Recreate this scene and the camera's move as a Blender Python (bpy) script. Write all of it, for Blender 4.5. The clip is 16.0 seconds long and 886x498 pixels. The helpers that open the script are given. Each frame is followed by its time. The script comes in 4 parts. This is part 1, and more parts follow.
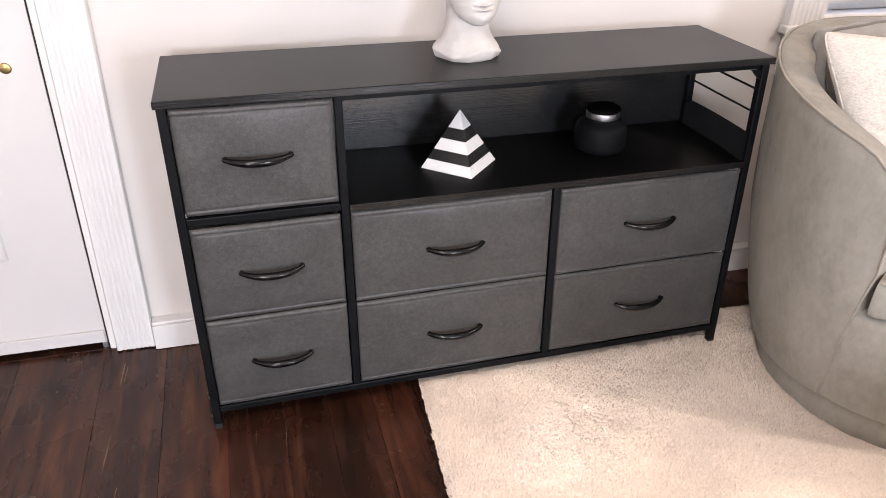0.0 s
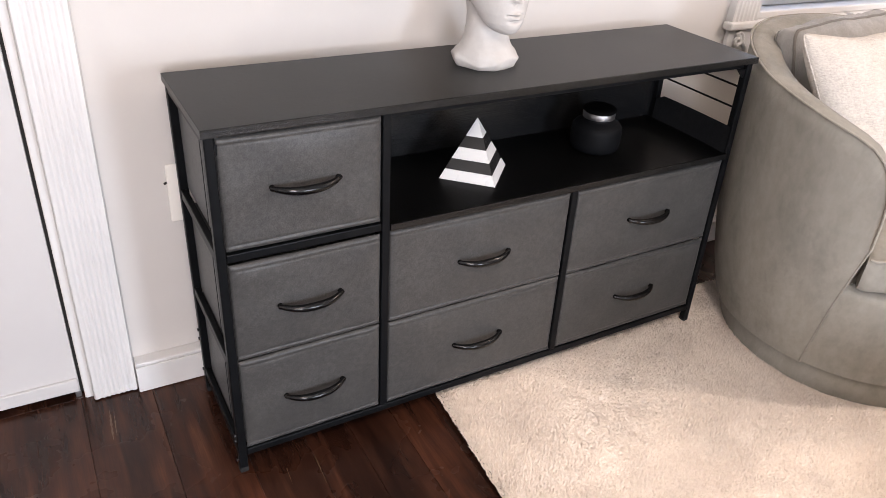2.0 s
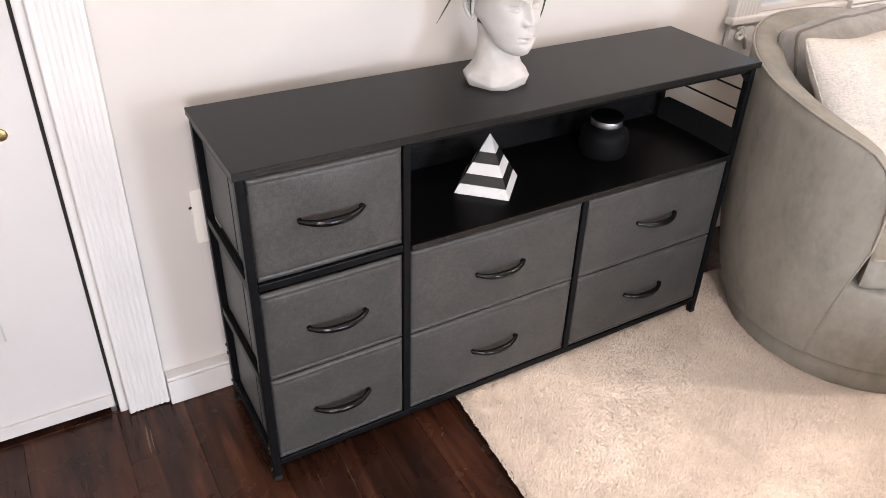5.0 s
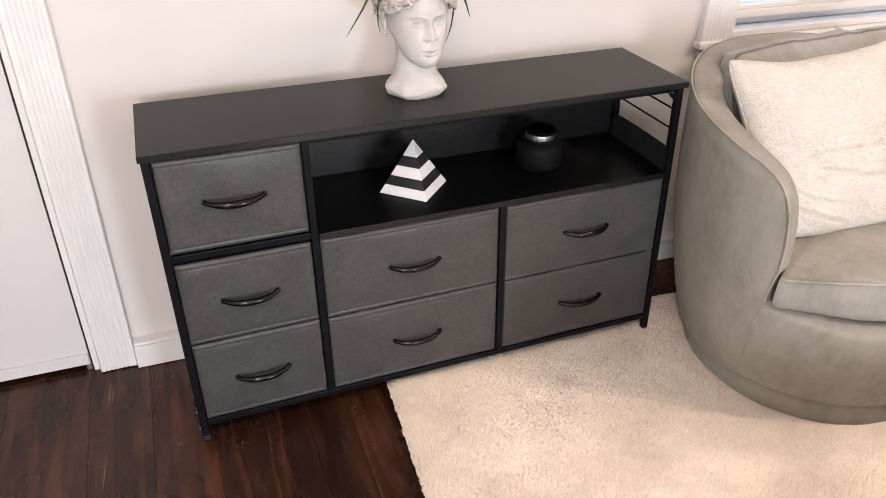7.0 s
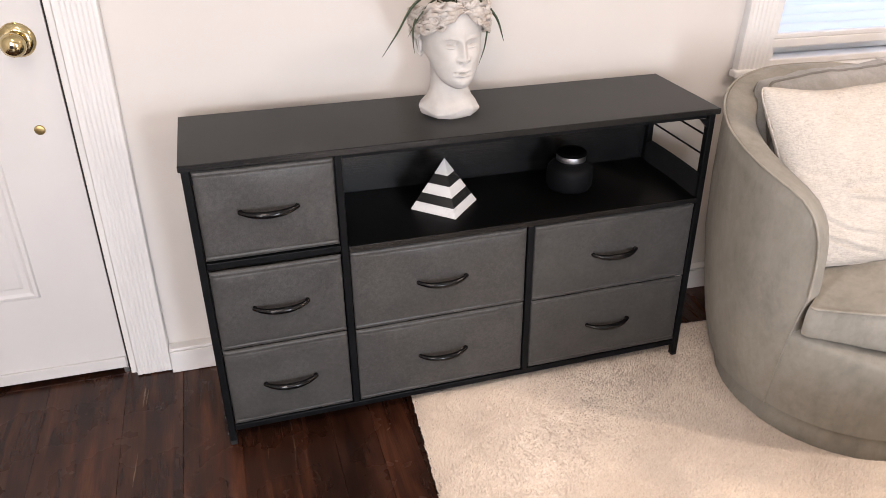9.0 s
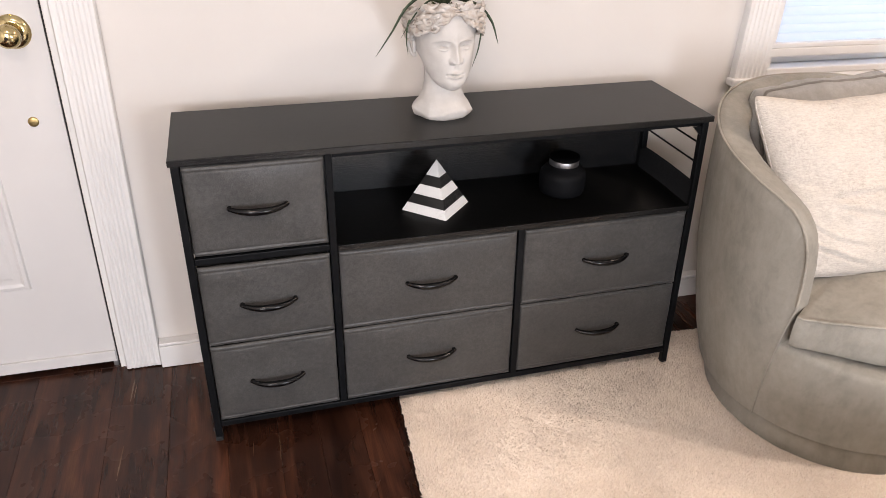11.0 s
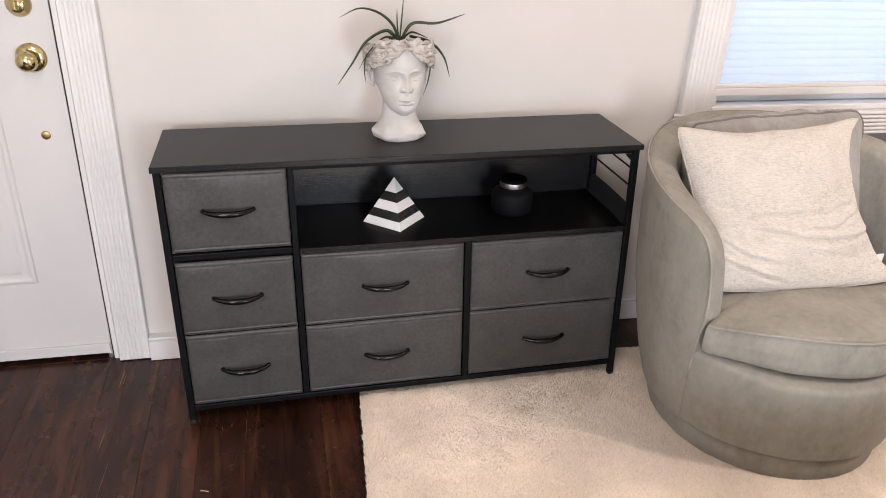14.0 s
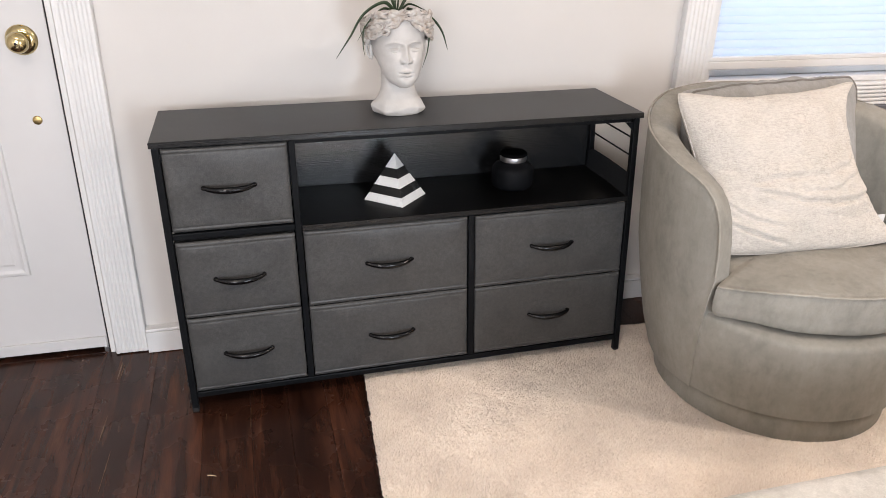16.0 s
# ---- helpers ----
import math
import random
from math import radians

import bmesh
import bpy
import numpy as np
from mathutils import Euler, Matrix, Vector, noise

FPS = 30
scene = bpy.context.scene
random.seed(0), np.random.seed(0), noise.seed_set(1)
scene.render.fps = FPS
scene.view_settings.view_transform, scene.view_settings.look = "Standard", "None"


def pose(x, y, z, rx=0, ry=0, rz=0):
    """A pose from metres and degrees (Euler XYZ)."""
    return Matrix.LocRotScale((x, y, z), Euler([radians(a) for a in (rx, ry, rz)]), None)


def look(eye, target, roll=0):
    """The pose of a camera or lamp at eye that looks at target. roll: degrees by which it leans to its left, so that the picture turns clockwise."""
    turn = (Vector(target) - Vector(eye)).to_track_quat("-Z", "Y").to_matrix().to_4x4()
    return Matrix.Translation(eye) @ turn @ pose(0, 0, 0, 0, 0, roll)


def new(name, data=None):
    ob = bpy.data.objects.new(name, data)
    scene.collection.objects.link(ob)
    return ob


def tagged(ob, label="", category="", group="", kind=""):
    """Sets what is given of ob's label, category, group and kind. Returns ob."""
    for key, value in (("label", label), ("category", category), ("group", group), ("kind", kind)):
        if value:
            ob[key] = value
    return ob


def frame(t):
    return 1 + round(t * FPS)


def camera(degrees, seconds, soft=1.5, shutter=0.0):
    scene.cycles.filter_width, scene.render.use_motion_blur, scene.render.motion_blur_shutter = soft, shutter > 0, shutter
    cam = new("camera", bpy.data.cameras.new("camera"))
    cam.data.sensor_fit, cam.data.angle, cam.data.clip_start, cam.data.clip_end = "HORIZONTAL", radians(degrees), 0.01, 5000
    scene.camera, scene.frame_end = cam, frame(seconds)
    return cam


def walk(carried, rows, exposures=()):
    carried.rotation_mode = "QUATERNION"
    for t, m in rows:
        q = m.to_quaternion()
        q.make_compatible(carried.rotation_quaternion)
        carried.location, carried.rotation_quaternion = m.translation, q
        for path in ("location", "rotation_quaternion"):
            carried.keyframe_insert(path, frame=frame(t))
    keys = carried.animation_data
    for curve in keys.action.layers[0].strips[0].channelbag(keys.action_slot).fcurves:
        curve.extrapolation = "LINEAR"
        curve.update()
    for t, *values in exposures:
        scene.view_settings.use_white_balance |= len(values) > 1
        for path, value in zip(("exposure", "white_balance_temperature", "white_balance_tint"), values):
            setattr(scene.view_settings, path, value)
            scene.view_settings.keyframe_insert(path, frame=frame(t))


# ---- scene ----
cam = camera(61.8, 16.0, 0.6)
PATH = [
    (0, (0.134, -1.368, 1.226), (0.625, 0.299, 0.235), 1.7),
    (0.5, (0.135, -1.375, 1.27), (0.664, 0.281, 0.28), 1.8),
    (1, (0.078, -1.371, 1.275), (0.703, 0.25, 0.283), 2.5),
    (1.5, (-0.066, -1.271, 1.27), (0.691, 0.283, 0.264), 3.6),
    (2, (-0.242, -1.147, 1.255), (0.655, 0.321, 0.236), 4.8),
    (2.5, (-0.334, -1.103, 1.246), (0.649, 0.3, 0.213), 5.4),
    (3, (-0.351, -1.084, 1.247), (0.672, 0.284, 0.205), 5.6),
    (3.5, (-0.34, -1.078, 1.25), (0.671, 0.287, 0.194), 5.3),
    (3.7, (-0.332, -1.081, 1.259), (0.66, 0.292, 0.196), 4.9),
    (5.8, (-0.154, -1.202, 1.423), (0.63, 0.26, 0.307), 2.6),
    (6, (-0.094, -1.267, 1.424), (0.657, 0.22, 0.318), 2.3),
    (6.5, (0.026, -1.406, 1.417), (0.711, 0.131, 0.336), 1.8),
    (7, (0.07, -1.461, 1.406), (0.688, 0.126, 0.359), 1.2),
    (7.5, (0.078, -1.485, 1.406), (0.644, 0.139, 0.385), 0.7),
    (8, (0.079, -1.496, 1.405), (0.622, 0.146, 0.401), 0.6),
    (8.5, (0.083, -1.503, 1.404), (0.613, 0.15, 0.411), 0.8),
    (11, (0.124, -1.52, 1.401), (0.637, 0.145, 0.418), 2.4),
    (11.5, (0.125, -1.503, 1.442), (0.635, 0.163, 0.461), 2.5),
    (12, (0.129, -1.512, 1.44), (0.617, 0.165, 0.465), 2.6),
    (12.5, (0.161, -1.489, 1.444), (0.625, 0.2, 0.479), 2.7),
    (13, (0.262, -1.556, 1.415), (0.698, 0.151, 0.467), 2.9),
    (13.5, (0.344, -1.741, 1.432), (0.776, -0.022, 0.507), 3.0),
    (14, (0.28, -1.801, 1.43), (0.712, -0.06, 0.547), 2.7),
    (14.5, (0.215, -1.828, 1.353), (0.65, -0.063, 0.521), 2.1),
    (15, (0.213, -1.84, 1.309), (0.651, -0.072, 0.483), 1.4),
    (15.5, (0.22, -1.837, 1.308), (0.674, -0.071, 0.487), 1.2),
    (16, (0.214, -1.817, 1.31), (0.7, -0.067, 0.471), 1.5),
]
EXPOSURES = [(0, 0.73, 6450, 18), (1.5, 0.59, 6400, 17), (3.5, 0.69, 6400, 16), (6, 0.51, 6600, 17), (7, 0.50, 6700, 17), (8.5, 0.46, 6700, 17), (12.5, 0.37, 6750, 17), (14.5, 0.28, 6500, 15), (16, 0.33, 6400, 13)]
walk(cam, [(t, look(eye, target, roll)) for t, eye, target, roll in PATH], EXPOSURES)

# ---- light ----
world = bpy.data.worlds.new("world")
scene.world = world
world.use_nodes = True
wnt = world.node_tree
sky = wnt.nodes.new("ShaderNodeTexSky")
sky.sky_type, sky.sun_disc = "NISHITA", False
sky.sun_elevation, sky.sun_rotation = radians(35), radians(200)
wnt.links.new(sky.outputs[0], wnt.nodes["Background"].inputs[0])
wnt.nodes["Background"].inputs[1].default_value = 0.12


def lamp(name, m, size, size_y, power, colour):
    data = bpy.data.lights.new(name, "AREA")
    data.shape, data.size, data.size_y, data.energy, data.color = "RECTANGLE", size, size_y, power, colour
    ob = new(name, data)
    ob.matrix_world = m
    return ob


# daylight of three unseen windows behind the walk, of the blind window, and three ceiling lights
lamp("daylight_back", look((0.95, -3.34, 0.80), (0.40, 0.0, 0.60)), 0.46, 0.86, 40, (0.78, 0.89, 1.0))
# entry and corner daylight are added fill, no such windows known
lamp("fill_daylight_entry", look((-0.75, -3.34, 1.25), (-0.35, 0.0, 0.55)), 0.66, 0.96, 41, (0.96, 0.97, 1.0))
lamp("fill_daylight_corner", look((3.65, -3.34, 1.40), (0.90, 0.0, 0.60)), 0.86, 1.16, 2.5, (1.0, 0.97, 0.94))
lamp("daylight_blind", look((2.19, 0.62, 1.45), (2.19, -1, 1.35)), 1.0, 1.3, 7.5, (0.47, 0.69, 1.0))
# added overhead fill that evens rug and wall, no fixture known
lamp("fill_ceiling_middle", look((-0.25, -1.70, 2.44), (-0.25, -1.70, 0)), 0.40, 0.40, 19, (1.0, 0.85, 0.71))
lamp("ceiling_lamp_corner", look((2.82, -1.48, 2.44), (2.82, -1.48, 0)), 0.14, 0.14, 34, (1.0, 0.87, 0.75))
lamp("ceiling_lamp_room", look((2.05, -0.15, 2.44), (2.05, -0.15, 0)), 0.20, 0.20, 7, (1.0, 0.79, 0.61))


# ---- materials ----
def material(name, colour, rough=0.5, metal=0.0, spec=0.5, coat=0.0):
    mat = bpy.data.materials.new(name)
    mat.use_nodes = True
    b = mat.node_tree.nodes["Principled BSDF"]
    b.inputs["Base Color"].default_value = (*colour, 1)
    b.inputs["Roughness"].default_value, b.inputs["Metallic"].default_value = rough, metal
    b.inputs["Specular IOR Level"].default_value, b.inputs["Coat Weight"].default_value = spec, coat
    return mat


def node(mat, kind, **values):
    n = mat.node_tree.nodes.new(kind)
    for key, value in values.items():
        n.inputs[key.replace("_", " ")].default_value = value
    return n


def wire(mat, a, b):
    mat.node_tree.links.new(a, b)


def coords(mat, scale, space="Object", turn=(0, 0, 0)):
    tc, mp = node(mat, "ShaderNodeTexCoord"), node(mat, "ShaderNodeMapping")
    mp.inputs["Scale"].default_value, mp.inputs["Rotation"].default_value = scale, turn
    wire(mat, tc.outputs[space], mp.inputs["Vector"])
    return mp.outputs["Vector"]


def noisy(mat, scale, detail=3.0, stretch=(1, 1, 1), rough=0.55, space="Object"):
    n = node(mat, "ShaderNodeTexNoise", Scale=scale, Detail=detail, Roughness=rough)
    wire(mat, coords(mat, stretch, space), n.inputs["Vector"])
    return n.outputs["Fac"]


def ramp(mat, fac, stops):
    r = node(mat, "ShaderNodeValToRGB")
    while len(r.color_ramp.elements) < len(stops):
        r.color_ramp.elements.new(0.5)
    for e, (at, c) in zip(r.color_ramp.elements, stops):
        e.position, e.color = at, (*c, 1)
    wire(mat, fac, r.inputs["Fac"])
    return r.outputs["Color"]


def paint(mat, colour):
    wire(mat, colour, mat.node_tree.nodes["Principled BSDF"].inputs["Base Color"])


def blend(mat, a, b, fac=0.5, how="MULTIPLY"):
    m = mat.node_tree.nodes.new("ShaderNodeMix")
    m.data_type, m.blend_type = "RGBA", how
    m.inputs[0].default_value = fac
    wire(mat, a, m.inputs[6]), wire(mat, b, m.inputs[7])
    return m.outputs[2]


def relief(mat, fac, strength=0.3, depth=0.001):
    b = mat.node_tree.nodes["Principled BSDF"]
    bump = node(mat, "ShaderNodeBump", Strength=strength, Distance=depth)
    wire(mat, fac, bump.inputs["Height"])
    if b.inputs["Normal"].links:
        wire(mat, b.inputs["Normal"].links[0].from_socket, bump.inputs["Normal"])
    wire(mat, bump.outputs["Normal"], b.inputs["Normal"])


def gloss(mat, fac, lo, hi):
    m = node(mat, "ShaderNodeMapRange")
    m.inputs["To Min"].default_value, m.inputs["To Max"].default_value = lo, hi
    wire(mat, fac, m.inputs["Value"])
    wire(mat, m.outputs[0], mat.node_tree.nodes["Principled BSDF"].inputs["Roughness"])


def tinted(name, lo, hi, scale, rough, spec=0.5, metal=0.0, stretch=(1, 1, 1), bump=0.0, depth=0.001, fine=None):
    """A material whose colour wanders between two tones, with fine relief."""
    mat = material(name, hi, rough, metal, spec)
    fac = noisy(mat, scale, 4.0, stretch)
    paint(mat, ramp(mat, fac, [(0.3, lo), (0.7, hi)]))
    if bump:
        relief(mat, noisy(mat, fine or scale * 6, 3.0, stretch), bump, depth)
    return mat


M_WALL = tinted("wall_paint", (0.57, 0.543, 0.514), (0.615, 0.588, 0.56), 1.7, 0.6, 0.3, bump=0.15, depth=0.0008, fine=160)
M_CEIL = tinted("ceiling_paint", (0.80, 0.79, 0.77), (0.84, 0.83, 0.81), 1.3, 0.8, 0.2, bump=0.1, fine=120)
M_TRIM = tinted("trim_paint", (0.615, 0.604, 0.592), (0.67, 0.659, 0.647), 5.0, 0.38, 0.45, bump=0.12, depth=0.0006, fine=60)
M_DOOR = tinted("door_paint", (0.545, 0.53, 0.52), (0.59, 0.575, 0.565), 2.5, 0.4, 0.45, bump=0.1, depth=0.0006, fine=25)
M_METAL = tinted("black_metal", (0.0030, 0.0034, 0.0040), (0.0062, 0.0068, 0.0078), 14, 0.38, 0.10, bump=0.08, depth=0.0002, fine=900)
M_HANDLE = material("handle_metal", (0.003, 0.003, 0.0033), 0.20, 0.0, 0.32, 0.0)
M_BRASS = tinted("brass", (0.52, 0.41, 0.20), (0.64, 0.53, 0.30), 30, 0.16, 0.5, 1.0)
M_OLDBRASS = tinted("old_brass", (0.32, 0.23, 0.10), (0.46, 0.34, 0.15), 60, 0.35, 0.5, 1.0)
M_DARK = material("dark_recess", (0.008, 0.007, 0.006), 0.8)
M_SCREW = material("screw_steel", (0.03, 0.03, 0.032), 0.35, 0.6)
M_RUBBER = material("rubber", (0.005, 0.005, 0.005), 0.7)


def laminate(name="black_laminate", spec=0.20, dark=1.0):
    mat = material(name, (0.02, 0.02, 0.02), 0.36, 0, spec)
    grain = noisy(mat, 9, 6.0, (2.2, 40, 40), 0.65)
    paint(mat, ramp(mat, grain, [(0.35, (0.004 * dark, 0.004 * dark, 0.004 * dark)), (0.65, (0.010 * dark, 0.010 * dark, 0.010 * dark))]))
    gloss(mat, noisy(mat, 3.0), 0.28, 0.38)
    relief(mat, grain, 0.22, 0.0006)
    return mat


def panel_wood(name="black_ash_board", deep=0.28, spec=1.0):
    """Black board with a ridged horizontal grain."""
    mat = material(name, (0.014, 0.014, 0.014), 0.24, 0, spec)
    grain = noisy(mat, 7, 4.0, (0.7, 58, 58), 0.6)
    paint(mat, ramp(mat, grain, [(0.3, (0.003, 0.003, 0.0032)), (0.7, (0.009, 0.009, 0.0095))]))
    relief(mat, grain, deep, 0.0012)
    return mat


def felt(name, lo, hi, fine=420, gleam=(0.45, 0.36)):
    """Pressed cloth: fine light and dark fibres, soft blotches, shallow puckers."""
    mat = material(name, hi, gleam[0], 0, gleam[1])
    a = ramp(mat, noisy(mat, 13, 6, (1, 1, 1), 0.65), [(0.30, (0.80, 0.80, 0.81)), (0.50, (0.93, 0.925, 0.915)), (0.70, (1.06, 1.055, 1.04))])
    b = ramp(mat, noisy(mat, fine, 3, (1, 1, 1), 0.7), [(0.34, lo), (0.66, hi)])
    c = ramp(mat, noisy(mat, 95, 3, (1, 1, 1), 0.7), [(0.36, (0.80, 0.80, 0.805)), (0.64, (1.12, 1.115, 1.10))])
    paint(mat, blend(mat, blend(mat, b, a, 1.0), c, 1.0))
    relief(mat, noisy(mat, fine * 0.7, 3), 0.35, 0.0010)
    relief(mat, noisy(mat, 17, 3), 0.16, 0.005)
    mat.node_tree.nodes["Principled BSDF"].inputs["Sheen Weight"].default_value = 0.06
    return mat


def velvet(name, lo, hi, streak=(1, 1, 0.55), fine=700):
    """Short pile: rubbed patches and fine streaks that run down the cloth."""
    mat = material(name, hi, 0.85, 0, 0.2)
    a = ramp(mat, noisy(mat, 7, 6, streak, 0.66), [(0.33, (0.74, 0.74, 0.73)), (0.50, (0.93, 0.93, 0.93)), (0.66, (1.06, 1.06, 1.06))])
    c = ramp(mat, noisy(mat, 60, 5, (streak[0], streak[1], streak[2]), 0.72), [(0.36, (0.885, 0.885, 0.88)), (0.60, (1.0, 1.0, 1.0))])
    b = ramp(mat, noisy(mat, fine, 2), [(0.3, lo), (0.7, hi)])
    paint(mat, blend(mat, blend(mat, b, a, 1.0), c, 1.0))
    relief(mat, noisy(mat, fine, 2), 0.2, 0.0006)
    relief(mat, noisy(mat, 16, 3, streak), 0.12, 0.006)
    p = mat.node_tree.nodes["Principled BSDF"]
    p.inputs["Sheen Weight"].default_value, p.inputs["Sheen Roughness"].default_value = 0.05, 0.4
    return mat


def floor_wood():
    mat = material("dark_floorboard", (0.05, 0.02, 0.012), 0.3, 0, 0.32)
    info = node(mat, "ShaderNodeObjectInfo")
    shift = mat.node_tree.nodes.new("ShaderNodeVectorMath")
    shift.operation = "ADD"
    wire(mat, coords(mat, (5.5, 0.5, 5.5)), shift.inputs[0])
    scaled = node(mat, "ShaderNodeMath")
    scaled.operation = "MULTIPLY"
    scaled.inputs[1].default_value = 37.0
    wire(mat, info.outputs["Random"], scaled.inputs[0])
    wire(mat, scaled.outputs[0], shift.inputs[1])
    n = node(mat, "ShaderNodeTexNoise", Scale=5.0, Detail=6.0, Roughness=0.50, Distortion=0.9)
    wire(mat, shift.outputs[0], n.inputs["Vector"])
    wood = ramp(mat, n.outputs["Fac"], [(0.25, (0.0125, 0.0050, 0.0034)), (0.48, (0.0310, 0.0120, 0.0072)), (0.62, (0.0510, 0.0200, 0.0115)), (0.8, (0.090, 0.0380, 0.0205))])
    tone = ramp(mat, info.outputs["Random"], [(0.0, (0.70, 0.68, 0.68)), (0.5, (0.95, 0.95, 0.95)), (1.0, (1.30, 1.20, 1.10))])
    c = blend(mat, wood, tone, 1.0)
    wear = ramp(mat, noisy(mat, 2.6, 5, (3, 1, 1)), [(0.38, (0.50, 0.50, 0.53)), (0.68, (1.6, 1.5, 1.38))])
    c = blend(mat, c, wear, 0.7)
    grain = ramp(mat, noisy(mat, 40, 4, (9, 0.35, 1), 0.65), [(0.36, (0.68, 0.66, 0.65)), (0.58, (1.06, 1.06, 1.06))])
    c = blend(mat, c, grain, 0.8)
    scratch = ramp(mat, noisy(mat, 4, 3, (22, 1.6, 1), 0.5), [(0.75, (0, 0, 0)), (0.80, (0.10, 0.056, 0.028))])
    paint(mat, blend(mat, c, scratch, 0.55, "ADD"))
    gloss(mat, noisy(mat, 5, 4), 0.18, 0.36)
    relief(mat, n.outputs["Fac"], 0.25, 0.0012)
    return mat


def rug_yarn():
    mat = material("rug_yarn", (0.7, 0.62, 0.53), 0.95, 0, 0.1)
    g = node(mat, "ShaderNodeNewGeometry")
    a = ramp(mat, g.outputs["Random Per Island"], [(0.0, (0.74, 0.635, 0.535)), (0.05, (0.80, 0.695, 0.59)), (0.5, (0.85, 0.745, 0.64)), (1.0, (0.89, 0.795, 0.695))])
    b = ramp(mat, noisy(mat, 5.0, 5), [(0.34, (0.85, 0.84, 0.84)), (0.62, (1.0, 1.0, 1.0))])
    paint(mat, blend(mat, a, b, 1.0))
    return mat


def pillow_cloth():
    """Worn chenille: flat slubs across the cloth, rubbed darker in patches."""
    mat = material("chenille", (0.75, 0.70, 0.64), 0.95, 0, 0.1)
    rows = noisy(mat, 190, 3, (0.4, 1, 1.6), 0.7)
    a = ramp(mat, rows, [(0.28, (0.455, 0.420, 0.380)), (0.6, (0.575, 0.533, 0.487))])
    b = ramp(mat, noisy(mat, 11, 5, (1, 1, 1), 0.65), [(0.3, (0.92, 0.92, 0.90)), (0.7, (1.02, 1.015, 1.01))])
    slub = ramp(mat, noisy(mat, 85, 4, (0.7, 1, 2.4), 0.75), [(0.36, (0.82, 0.815, 0.805)), (0.50, (1.0, 1.0, 1.0))])
    weft = ramp(mat, noisy(mat, 85, 4, (2.6, 1, 0.6), 0.75), [(0.36, (0.86, 0.855, 0.845)), (0.50, (1.0, 1.0, 1.0))])
    worn = node(mat, "ShaderNodeMapRange")
    worn.inputs["From Min"].default_value, worn.inputs["From Max"].default_value = 0.38, 0.62
    worn.inputs["To Min"].default_value, worn.inputs["To Max"].default_value = 0.15, 0.95
    wire(mat, noisy(mat, 8, 4, (1, 1, 1.5), 0.6), worn.inputs["Value"])
    c = blend(mat, a, b, 1.0)
    for threads in (slub, weft):
        c = blend(mat, c, threads)
        wire(mat, worn.outputs[0], c.node.inputs[0])
    paint(mat, c)
    relief(mat, noisy(mat, 150, 3, (0.7, 1, 1.4)), 0.6, 0.004)
    return mat


def marble(name, lo, hi):
    mat = material(name, hi, 0.25, 0, 0.5)
    n = node(mat, "ShaderNodeTexNoise", Scale=11.0, Detail=6.0, Roughness=0.6, Distortion=1.8)
    wire(mat, coords(mat, (1, 1, 1.6)), n.inputs["Vector"])
    paint(mat, ramp(mat, n.outputs["Fac"], [(0.30, lo), (0.42, hi)]))
    return mat


M_BOARD, M_PANEL, M_EDGE = laminate(), panel_wood(), panel_wood("black_edge_band", 0.30, 0.42)
# same laminate, darkened and dulled to carry the open compartment's shade
M_SHELF_SHADED = laminate("shaded_shelf_laminate", 0.06, 0.4)
M_FELT = felt("grey_felt", (0.0350, 0.0345, 0.0336), (0.0635, 0.0626, 0.0609))
M_FLAP = felt("charcoal_felt", (0.010, 0.0108, 0.0128), (0.018, 0.019, 0.022), 420, (0.6, 0.15))
M_VELVET = velvet("taupe_velvet", (0.243, 0.228, 0.196), (0.324, 0.305, 0.267))
M_SEAM = velvet("taupe_piping", (0.275, 0.254, 0.215), (0.355, 0.330, 0.285))
M_CUSHION = velvet("grey_velvet", (0.285, 0.276, 0.262), (0.38, 0.37, 0.354))
M_CUSHIONSEAM = velvet("grey_piping", (0.16, 0.148, 0.135), (0.23, 0.215, 0.195))
M_FLOOR, M_RUG, M_PILLOW = floor_wood(), rug_yarn(), pillow_cloth()
M_RUGBASE = tinted("rug_backing", (0.84, 0.74, 0.64), (0.89, 0.79, 0.69), 90, 0.95, 0.1)
M_WHITESTONE = marble("white_marble", (0.55, 0.55, 0.545), (0.70, 0.70, 0.69))
M_BLACKSTONE = marble("black_marble", (0.030, 0.030, 0.030), (0.018, 0.018, 0.018))


def plaster(name, washed):
    mat = material(name, (0.66, 0.64, 0.62), 0.6, 0, 0.3)
    c = ramp(mat, noisy(mat, 26, 4), [(0.3, (0.45, 0.432, 0.412)), (0.7, (0.535, 0.518, 0.497))])
    if washed:
        c = blend(mat, c, ramp(mat, noisy(mat, 55, 4), [(0.36, (0.76, 0.68, 0.61)), (0.60, (1, 0.985, 0.97))]), 1.0)
    else:
        c = blend(mat, c, ramp(mat, noisy(mat, 85, 3), [(0.20, (0.84, 0.81, 0.78)), (0.28, (1, 1, 1))]), 1.0)
    paint(mat, c)
    relief(mat, noisy(mat, 160, 3), 0.35, 0.001)
    relief(mat, noisy(mat, 45, 4), 0.22, 0.003)
    return mat


